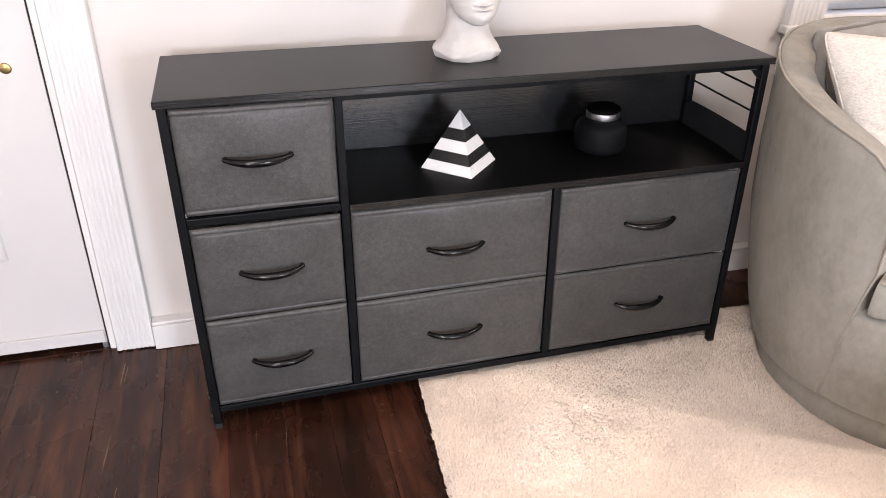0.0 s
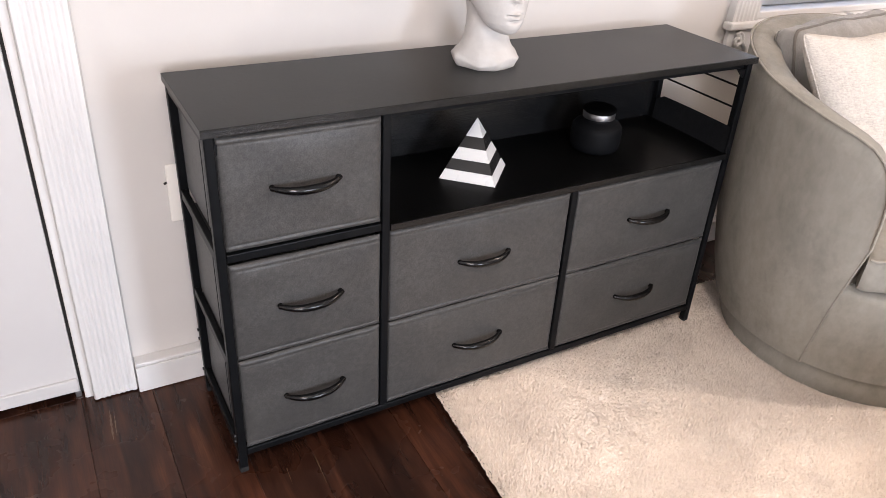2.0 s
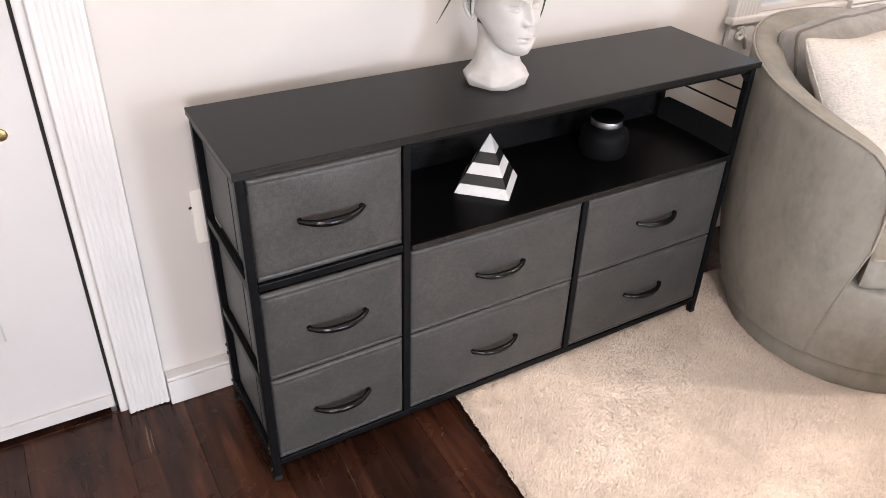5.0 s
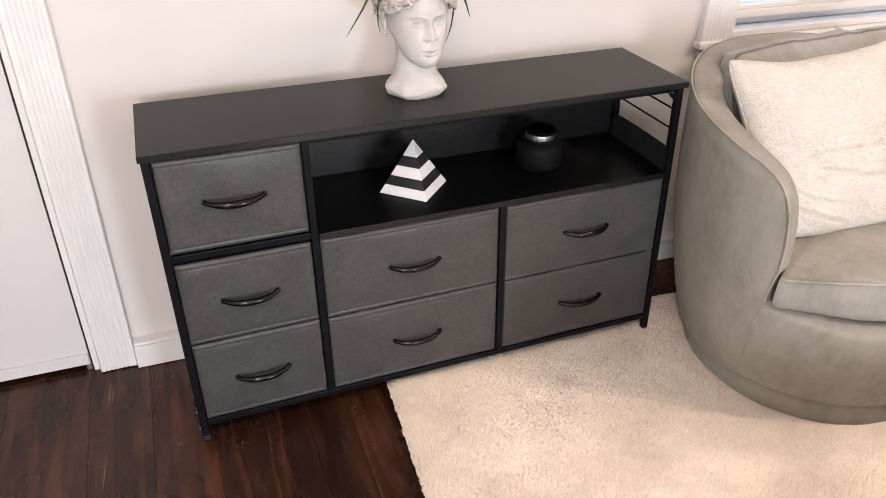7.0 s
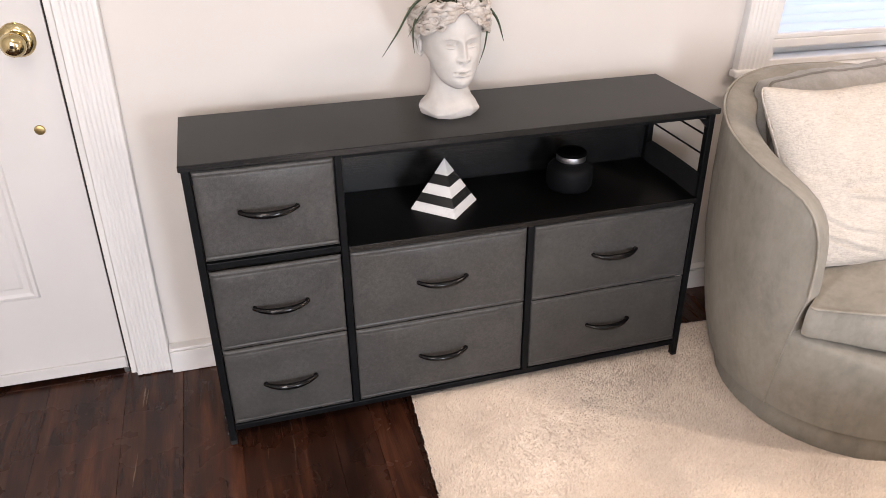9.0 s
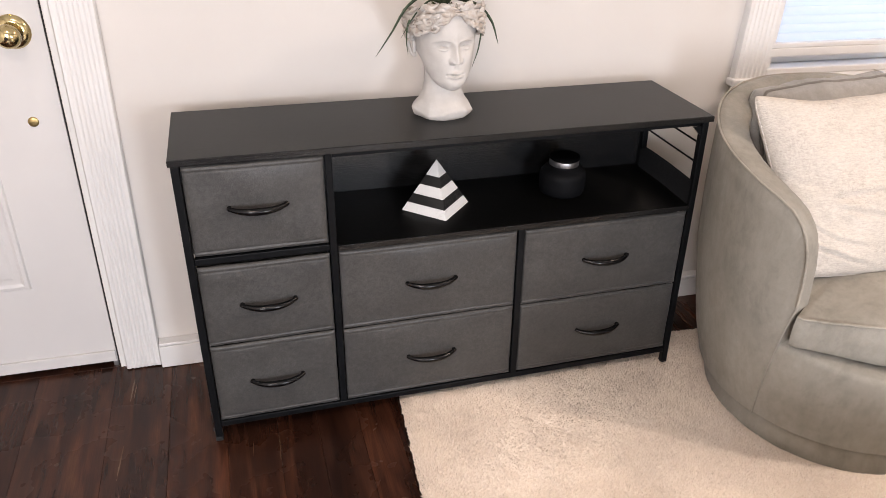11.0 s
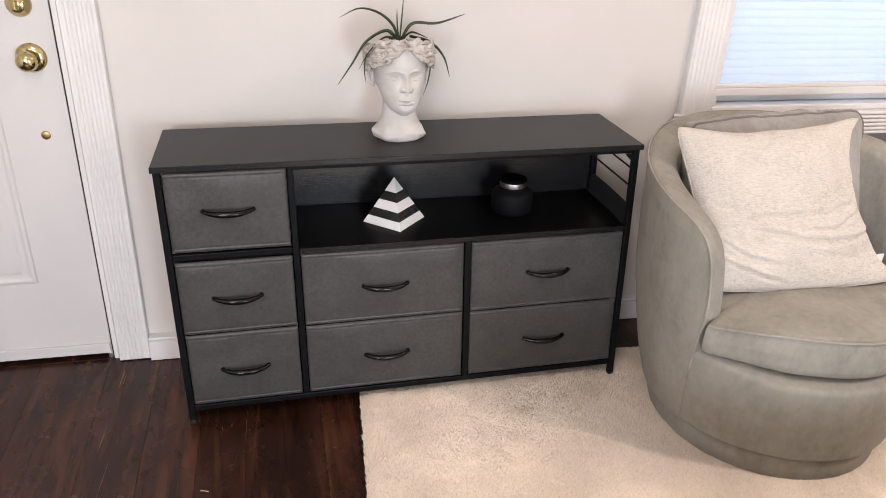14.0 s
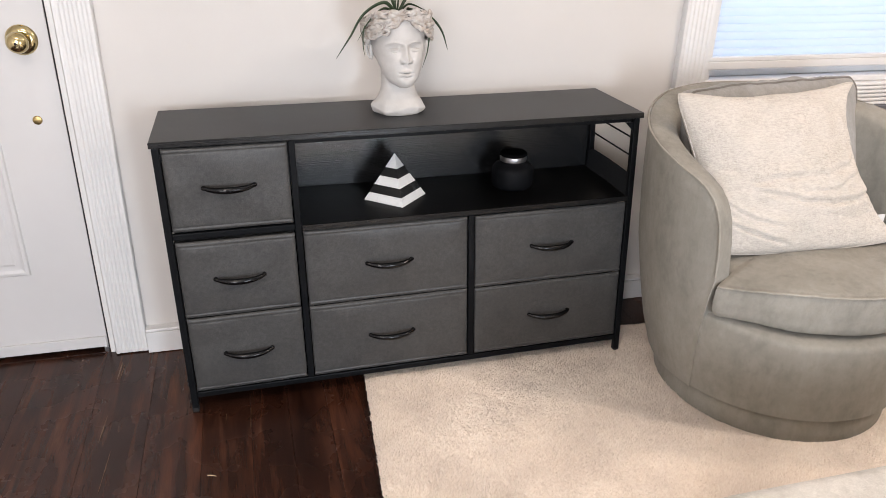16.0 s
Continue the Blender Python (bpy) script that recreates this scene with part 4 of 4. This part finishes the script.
part("plinth", lathe([(0, 0.020), (0.324, 0.020), (0.328, 0.026), (0.328, 0.092), (0.324, 0.098), (0, 0.098)], 96, None, (-0.010, -0.010, 0)), M_VELVET, chair, "recessed round plinth", True)
BASE_RINGS = [(0.30, 0.0985), (-0.010, 0.0985), (-0.002, 0.103)] + [(-0.003, z) for z in (0.118, 0.15, 0.2, 0.25, 0.29, 0.32, 0.348)] + [(-0.006, 0.359), (-0.014, 0.366), (-0.06, 0.368), (-0.34, 0.369)]


def base_wall(u, v):
    off, z = BASE_RINGS[round(v * (len(BASE_RINGS) - 1))]
    delta = 360 * u
    d = abs((delta + 180) % 360 - 180)
    z -= 0.029 * sstep(103, 140, d) * sstep(0.16, 0.34, z)
    return around(delta, flare(delta, z) + (off if off < 0.2 else -0.34), z)


part("base", sheet(160, len(BASE_RINGS) - 1, base_wall, None, True), M_VELVET, chair, "", True, 50)

FRONT_SEAM = ((0.10, 95.5), (0.30, 99.2), (0.38, 101.0), (0.49, 103.6))


def thick(delta):
    """The arm's width, which narrows towards its front."""
    return 0.081 - 0.016 * sstep(80, 102, abs(delta))


def shell(u, v):
    s = u * 2 - 1
    delta = END * (math.copysign(1 - (1 - abs(s)) ** 1.9, s) if abs(s) > 0 else 0)
    crest = crest_at(delta)
    n = v * 30
    if n <= 14:
        z = 0.096 + (crest - 0.014 - 0.096) * n / 14
        return around(delta * ease(z, FRONT_SEAM) / END, ease(z, RAD) + (0.0015 if n > 0 else -0.004), z)
    ro, th = ease(crest, RAD), thick(delta)
    if n <= 20:
        t = (n - 14) / 6
        return around(delta, ro + 0.001 - th * (0.5 - 0.5 * math.cos(math.pi * t)), crest - 0.014 + 0.015 * math.sin(math.pi * t) ** 0.7 - 0.024 * t)
    t = (n - 20) / 10
    z = crest - 0.038 + (0.36 - crest + 0.038) * t
    return around(delta, ro - th - 0.012 * math.sin(math.pi * t), z)


bm = sheet(150, 30, shell)
bmesh.ops.holes_fill(bm, edges=[e for e in bm.edges if e.is_boundary], sides=0)
bmesh.ops.recalc_face_normals(bm, faces=bm.faces[:])
part("shell", bm, M_VELVET, chair, "curved back and arms", True, 55)

# piping along the outer edge and down the front seam
pts = []
for k in range(-150, 151):
    s = k / 150
    delta = END * math.copysign(1 - (1 - abs(s)) ** 1.9, s)
    c = crest_at(delta)
    pts.append(around(delta, ease(c, RAD) + 0.0025, c - 0.011))
part("piping", tube(pts, 0.0031, 8), M_SEAM, chair, "raised piping", True)
for s in (-1, 1):
    pts = [around(s * ease(z, FRONT_SEAM), ease(z, RAD) + 0.0005, z) for z in np.linspace(0.10, 0.49, 20)]
    part("seam", tube(pts, 0.0026, 6), M_VELVET, chair, "", True)


FRONT = ((103.4, 0.338), (104.0, 0.426), (106, 0.428), (109.4, 0.411), (118, 0.379), (128, 0.354), (137, 0.343), (146, 0.339), (155, 0.340), (165, 0.343), (180, 0.347))


def seat_outline(delta):
    return ease(abs((delta + 180) % 360 - 180), FRONT)


def seat(u, v):
    delta = -180 + 360 * u
    r0 = seat_outline(delta)
    prof = ((0.0, 0.02), (0.10, 0.60), (0.17, 0.945), (0.22, 0.978), (0.28, 0.996), (0.40, 1.006), (0.52, 1.0), (0.58, 0.988), (0.64, 0.955), (0.80, 0.62), (1.0, 0.02))
    zed = ((0.0, 0.371), (0.10, 0.371), (0.17, 0.374), (0.22, 0.380), (0.28, 0.392), (0.40, 0.420), (0.52, 0.448), (0.58, 0.461), (0.64, 0.467), (0.80, 0.478), (1.0, 0.482))
    p = around(delta, r0 * ease(v, prof), ease(v, zed))
    p.z -= 0.026 * sstep(104, 138, abs(delta)) * sstep(0.55, 0.20, v)
    sag = 0.006 * noise.noise((p.x * 5, p.y * 5, 2.0))
    return p + Vector((0, 0, sag * (1 if v > 0.55 else 0.35)))


bm = sheet(180, 40, seat, None, True)
bmesh.ops.recalc_face_normals(bm, faces=bm.faces[:])
cushion = part("seat_cushion", bm, M_VELVET, chair, "rounded seat cushion", True, 60)
for r, z in ((0.990, 0.4625),):
    pts = [around(d, seat_outline(d) * r + 0.002, z + 0.0) for d in np.linspace(104.6, 360 - 104.6, 110)]
    part("piping", tube(pts, 0.0036, 8), M_SEAM, cushion, "", True)


def pillow(corners, thick, seed, wrinkle, n=52, squeeze=(0.03, 0.03, 0.11)):
    """A stuffed cushion between four corners: top left, top right, bottom left, bottom right."""
    tl, tr, bl, br = (Vector(c) for c in corners)
    normal = ((tr - tl).cross(bl - tl)).normalized()
    bm = bmesh.new()
    for s in (1, -1):
        def face(u, v):
            p = tl.lerp(tr, u).lerp(bl.lerp(br, u), v)
            a, b = abs(2 * u - 1), abs(2 * v - 1)
            mid = (tl + tr + bl + br) / 4
            sides = squeeze[0] if u < 0.5 else squeeze[1]
            p += (mid - p).project(tr - tl) * (sides * (1 - b ** 2) * a ** 4)
            p += (mid - p).project(bl - tl) * ((squeeze[2] if v < 0.5 else 0.0) * (1 - a ** 2) * b ** 4)
            fat = thick * ((1 - a ** 3.0) * (1 - b ** 3.0)) ** 0.55
            p += (bl - tl) * (0.012 * noise.noise((u * 6 + seed * 3, seed, 0.5)) * (1 - a ** 4) * max(0.0, 1 - 2 * v))
            inner = (1 - a ** 8) * (1 - b ** 8)
            p += (mid - p) * (0.05 * (a * b) ** 9)
            fat *= 1 - 0.55 * sstep(0.45, 1.0, u) if s < 0 else 1.0
            p += (bl - tl) * (0.022 * (1 - a ** 2) * sstep(0.7, 1.0, v))
            crease = wrinkle(u, v) if s < 0 else 0.0
            crease += 0.013 * noise.noise((u * 4 + seed, v * 4, seed * s)) + 0.006 * noise.noise((u * 11 + seed, v * 9, seed)) + 0.0025 * noise.noise((u * 31, v * 27 + seed, seed))
            return p + normal * (s * (fat + crease * inner))
        sheet(n, n, face, bm)
        if s > 0:
            rim = [face(k / n, 0) for k in range(n)] + [face(1, k / n) for k in range(n)] + [face(1 - k / n, 1) for k in range(n)] + [face(0, 1 - k / n) for k in range(n + 1)]
    bmesh.ops.remove_doubles(bm, verts=bm.verts[:], dist=0.0004)
    bmesh.ops.recalc_face_normals(bm, faces=bm.faces[:])
    return bm, rim


FOLDS = (
    (((0.02, 0.80), (0.09, 0.84), (0.22, 0.91), (0.40, 0.975)), 0.0190, 0.0125),
    (((0.04, 0.70), (0.11, 0.75), (0.20, 0.82), (0.35, 0.875)), 0.0130, 0.014),
    (((0.22, 0.66), (0.43, 0.74), (0.58, 0.76), (0.78, 0.74), (0.96, 0.69)), 0.0130, 0.018),
    (((0.20, 0.615), (0.34, 0.60), (0.59, 0.60), (0.75, 0.55), (0.90, 0.47)), 0.0100, 0.024),
    (((0.46, 0.70), (0.65, 0.68), (0.76, 0.62), (0.90, 0.55)), 0.0080, 0.014),
    (((0.02, 0.44), (0.08, 0.50), (0.20, 0.57)), 0.0080, 0.020),
    (((0.55, 0.83), (0.72, 0.845), (0.95, 0.80)), 0.0050, 0.016),
)


def soft_folds(u, v):
    """Creases that run in from the sides and fade, each a groove under a low ridge."""
    w = 0.0
    for pts, amp, wid in FOLDS:
        a, b = pts[0][0], pts[-1][0]
        if not a - 0.06 < u < b + 0.06:
            continue
        d = v - ease(u, pts) - 0.012 * noise.noise((u * 9, amp * 900, 1.0))
        fade = sstep(a - 0.06, a + 0.09, u) * sstep(b + 0.05, b - 0.12, u) * (0.8 + 0.5 * noise.noise((u * 6, amp * 700, 4.0)))
        w += 0.72 * fade * amp * (0.75 * math.exp(-((d + wid * 1.2) / (wid * 1.3)) ** 2) - math.exp(-(d / wid) ** 2 * 1.4) + 0.45 * math.exp(-((d - wid * 1.8) / (wid * 1.5)) ** 2))
    return w


def box_cushion(corners, depth, seed, n=44, m=6):
    """A boxed cushion: a softly filled front, a wrinkled band round it, and a back."""
    tl, tr, bl, br = (Vector(c) for c in corners)
    normal = ((tr - tl).cross(bl - tl)).normalized()
    mid = (tl + tr + bl + br) / 4

    def rim(u, v):
        p = tl.lerp(tr, u).lerp(bl.lerp(br, u), v)
        a, b = abs(2 * u - 1), abs(2 * v - 1)
        p += (mid - p) * (0.045 * (a * b) ** 10)
        out = (p - mid).normalized()
        return p + out * (max(a, b) ** 12 * (0.010 * noise.noise((u * 5 + seed, v * 5, seed)) + 0.004 * noise.noise((u * 13, v * 13 + seed, 2.0)))), out

    def front(u, v):
        a, b = abs(2 * u - 1), abs(2 * v - 1)
        fat = 0.050 * ((1 - a ** 4) * (1 - b ** 4)) ** 0.6 + 0.006 * noise.noise((u * 5, v * 5, seed)) * (1 - max(a, b) ** 6)
        return rim(u, v)[0] - normal * fat

    def back(u, v):
        a, b = abs(2 * u - 1), abs(2 * v - 1)
        return rim(u, v)[0] + normal * (depth + 0.020 * ((1 - a ** 4) * (1 - b ** 4)) ** 0.6)

    bm = sheet(n, n, front)
    sheet(n, n, back, bm)
    for edge in ((lambda t: (t, 0.0)), (lambda t: (1.0, t)), (lambda t: (t, 1.0)), (lambda t: (0.0, t))):
        def band(t, w):
            p, out = rim(*edge(t))
            pucker = 0.0075 * noise.noise((t * 26 + seed + 3 * w, w * 2.5, seed)) * math.sin(math.pi * w) + 0.005 * noise.noise((t * 7, seed, w))
            return p + normal * (depth * w) + out * ((0.012 + pucker) * math.sin(math.pi * w))
        sheet(n, m, band, bm)
    bmesh.ops.remove_doubles(bm, verts=bm.verts[:], dist=0.0004)
    bmesh.ops.recalc_face_normals(bm, faces=bm.faces[:])
    loop = [(k / n, 0) for k in range(n)] + [(1, k / n) for k in range(n)] + [(1 - k / n, 1) for k in range(n)] + [(0, 1 - k / n) for k in range(n + 1)]
    return bm, [rim(*q)[0] for q in loop], [rim(*q)[0] + normal * depth for q in loop]


body, rim, hind = box_cushion(((1.450, 0.042, 0.852), (2.026, 0.056, 0.870), (1.455, -0.080, 0.487), (2.042, -0.070, 0.487)), 0.054, 5.0)
back_cushion = thing("back_cushion", pose(0, 0, 0), "grey velvet box back cushion with piping leaning in the armchair", "cushion")
part("body", body, M_CUSHION, back_cushion, "", True, 75)
part("piping", tube(rim, 0.0042, 8), M_CUSHIONSEAM, back_cushion, "dark piping", True)
part("piping", tube(hind, 0.0038, 8), M_CUSHIONSEAM, back_cushion, "dark piping", True)
body, rim = pillow(((1.338, -0.050, 0.876), (1.948, -0.030, 0.883), (1.380, -0.290, 0.488), (1.985, -0.310, 0.488)), 0.068, 2.0, soft_folds, 110, (0.06, 0.46, 0.15))
throw_pillow = thing("throw_pillow", pose(0, 0, 0), "cream chenille throw pillow with soft folds on the armchair", "pillow")
part("body", body, M_PILLOW, throw_pillow, "", True, 80)
part("seam", tube(rim, 0.0018, 6), M_PILLOW, throw_pillow, "", True)
tag = rim[round(110 * 1.86)]
part("tag", box(tag.x - 0.004, tag.x + 0.020, tag.y - 0.001, tag.y + 0.001, tag.z - 0.014, tag.z + 0.014, 0.0005), M_TRIM, throw_pillow, "small white sewn tag")

# ---- the ottoman in front ----
ottoman = thing("ottoman", pose(1.62, -1.43, 0.0), "beige woven upholstered ottoman on the rug", "ottoman")


def rounded(w, d, r, n=8):
    out = []
    for cx, cy, a0 in ((w - r, d - r, 0), (-w + r, d - r, 90), (-w + r, -d + r, 180), (w - r, -d + r, 270)):
        for k in range(n + 1):
            a = radians(a0 + 90 * k / n)
            out.append((cx + r * math.cos(a), cy + r * math.sin(a)))
    return out


def slabs(levels, w, d, r):
    bm = bmesh.new()
    rings = [[bm.verts.new((x * k, y * k, z)) for x, y in rounded(w - i, d - i, max(r - i, 0.01))] for i, k, z in levels]
    for a, b in zip(rings, rings[1:]):
        for j in range(len(a)):
            bm.faces.new((a[j], a[(j + 1) % len(a)], b[(j + 1) % len(a)], b[j]))
    bm.faces.new(rings[-1]), bm.faces.new(rings[0][::-1])
    return bm


part("body", slabs([(0.02, 1, 0.07), (0.0, 1, 0.085), (0.0, 1, 0.20), (0.0, 1, 0.285), (0.01, 1, 0.295)], 0.75, 0.44, 0.10), M_OTTOMAN, ottoman, "", True)
part("top_cushion", slabs([(0.015, 1, 0.2955), (0.0, 1, 0.310), (0.0, 1, 0.375), (0.010, 1, 0.392), (0.030, 1, 0.400), (0.20, 1, 0.408), (0.35, 1, 0.410)], 0.755, 0.445, 0.11), M_OTTOMAN, ottoman, "", True)
for x in (-0.66, 0.66):
    for y in (-0.35, 0.35):
        part("leg", box(x - 0.02, x + 0.02, y - 0.02, y + 0.02, 0.030, 0.0698, 0.003), M_DARK, ottoman)

# ---- the rug ----
RUG = pose(0.512, 0.215, 0, 0, 0, -4.4)
rug = thing("rug", RUG, "cream plush shag rug over the floorboards", "rug")
RW, RD = 2.9, 3.0
part("backing", box(0.010, RW, -RD, -0.010, 0.0005, 0.0205, 0.009), M_RUGBASE, rug)


def nap(x0, x1, y0, y1, step, seed):
    """Dense short tufts as one mesh: short three-sided tufts that lean at random."""
    rng = np.random.default_rng(seed)
    nx, ny = int((x1 - x0) / step), int((y1 - y0) / step)
    gx, gy = np.meshgrid(np.arange(nx), np.arange(ny))
    px = x0 + (gx.ravel() + rng.uniform(0, 1, nx * ny)) * step
    py = y0 + (gy.ravel() + rng.uniform(0, 1, nx * ny)) * step
    n = len(px)
    # clumps a few centimetres wide, each leaning its own way
    grid = rng.standard_normal((3, int((y1 - y0) / 0.024) + 3, int((x1 - x0) / 0.024) + 3))
    fx, fy = (px - x0) / 0.024, (py - y0) / 0.024
    ix, iy = fx.astype(int).clip(0, None), fy.astype(int).clip(0, None)
    tx, ty = fx - ix, fy - iy
    clump = (grid[:, iy, ix] * (1 - tx) + grid[:, iy, ix + 1] * tx) * (1 - ty) + (grid[:, iy + 1, ix] * (1 - tx) + grid[:, iy + 1, ix + 1] * tx) * ty
    edge = np.clip(np.minimum(np.minimum(px, -py), np.minimum(RW - px, RD + py)) / 0.02 + 0.2, 0.25, 1)
    swell = 0.0050 * np.sin(px * 7.1 + 1.3 * np.sin(py * 5.3)) * np.sin(py * 6.3 + 0.8)
    h = (0.0062 + 0.0018 * rng.standard_normal(n).clip(-1.5, 1.5) + swell + 0.0007 * clump[0]) * (0.55 + 0.45 * edge)
    # the dresser's feet press the pile down
    for foot in (Vector((1.309, 0.011, 0)), Vector((1.309, 0.290, 0))):
        fx, fy, fz = RUG.inverted() @ foot
        h *= 1 - 0.85 * np.exp(-((px - fx) ** 2 + (py - fy) ** 2) / 0.024 ** 2)
    a0, w = rng.uniform(0, 6.283, n), step * rng.uniform(0.95, 1.45, n)
    lean = rng.normal(0, 0.0024, (n, 2))
    lean += 0.0010 * clump[1:].T
    lean[:, 0] -= 0.003 * (1 - edge) * (px < 0.1)
    base = 0.0215 * (0.45 + 0.55 * edge)
    verts = np.empty((n, 4, 3), np.float32)
    for k in range(3):
        a = a0 + 2.0944 * k
        verts[:, k, 0], verts[:, k, 1], verts[:, k, 2] = px + w * np.cos(a), py + w * np.sin(a), base
    verts[:, 3, 0], verts[:, 3, 1], verts[:, 3, 2] = px + lean[:, 0], py + lean[:, 1], base + h.clip(0.0008, 0.03)
    idx = np.arange(n)[:, None] * 4
    faces = np.stack([np.concatenate([idx + k, idx + (k + 1) % 3, idx + 3], 1) for k in range(3)], 1).reshape(-1)
    data = bpy.data.meshes.new("nap")
    data.vertices.add(n * 4)
    data.vertices.foreach_set("co", verts.reshape(-1))
    data.loops.add(len(faces))
    data.loops.foreach_set("vertex_index", faces.astype(np.int32))
    data.polygons.add(n * 3)
    data.polygons.foreach_set("loop_start", np.arange(0, n * 9, 3, dtype=np.int32))
    data.update(calc_edges=True)
    data.validate()
    data.materials.append(M_RUG)
    ob = new("nap", data)
    ob.parent = rug
    return tagged(ob, "dense cream nap", "", "", "stuff")


nap(-0.002, 1.75, -1.45, 0.002, 0.0034, 1)
nap(1.75, RW + 0.002, -1.45, 0.002, 0.009, 2)
nap(-0.002, RW + 0.002, -RD - 0.002, -1.45, 0.010, 3)

# ---- bits on the floor ----
straw = part("splinter", tube([(0, 0, 0.0), (0.010, -0.006, 0.004), (0.022, -0.010, 0.002)], 0.0018, 5, lambda s: 1 - 0.5 * s), M_SPLINTER, None)
straw.matrix_world = pose(0.045, -0.275, 0.002)
tagged(straw, "pale wood splinter lying on the floor", "splinter")

# worn streaks of bare pine in the varnish
def streak(x, y, long, wide, seed):
    bm = bmesh.new()
    rng = random.Random(seed)
    n = 14
    left, right = [], []
    for k in range(n + 1):
        t = k / n
        half = wide * math.sin(math.pi * min(max(t, 0.02), 0.98)) ** 0.6 * rng.uniform(0.35, 1.0)
        mid = x + 0.06 * long * (t - 0.5) + rng.uniform(-0.2, 0.2) * wide
        left.append(bm.verts.new((mid - half, y + long * (t - 0.5), 0.0011)))
        right.append(bm.verts.new((mid + half, y + long * (t - 0.5), 0.0011)))
    for k in range(n):
        bm.faces.new((left[k], right[k], right[k + 1], left[k + 1]))
    return part("worn_streak", bm, M_CHIP, floor)


for n, (x, y, long, wide) in enumerate(((-0.222, 0.262, 0.10, 0.0030), (-0.214, 0.255, 0.07, 0.0018), (-0.232, -0.02, 0.12, 0.0020), (0.157, -0.06, 0.09, 0.0011), (0.090, -0.05, 0.05, 0.0010), (-0.205, -0.20, 0.16, 0.0014))):
    streak(x, y, long, wide, n + 20)

# ---- floorboards, one by one ----
SEAMS = [-0.64, -0.478, -0.272, -0.118, 0.028, 0.157, 0.262, 0.372, 0.468, 0.60]
rnd = random.Random(11)
while SEAMS[0] > X0:
    SEAMS.insert(0, SEAMS[0] - rnd.uniform(0.10, 0.18))
while SEAMS[-1] < X1:
    SEAMS.append(SEAMS[-1] + rnd.uniform(0.08, 0.14))
for a, b in zip(SEAMS, SEAMS[1:]):
    cut = rnd.uniform(-2.6, -1.4)
    for y0, y1 in ((Y0, cut), (cut, WALL + 0.01)):
        gap = rnd.uniform(0.00012, 0.00035)
        lift = rnd.uniform(-0.0003, 0.0003)
        part("plank", box(a + gap, b - gap, y0 + 0.001, y1 - 0.001, -0.0118, lift, 0.0005, 1), M_FLOOR, floor)
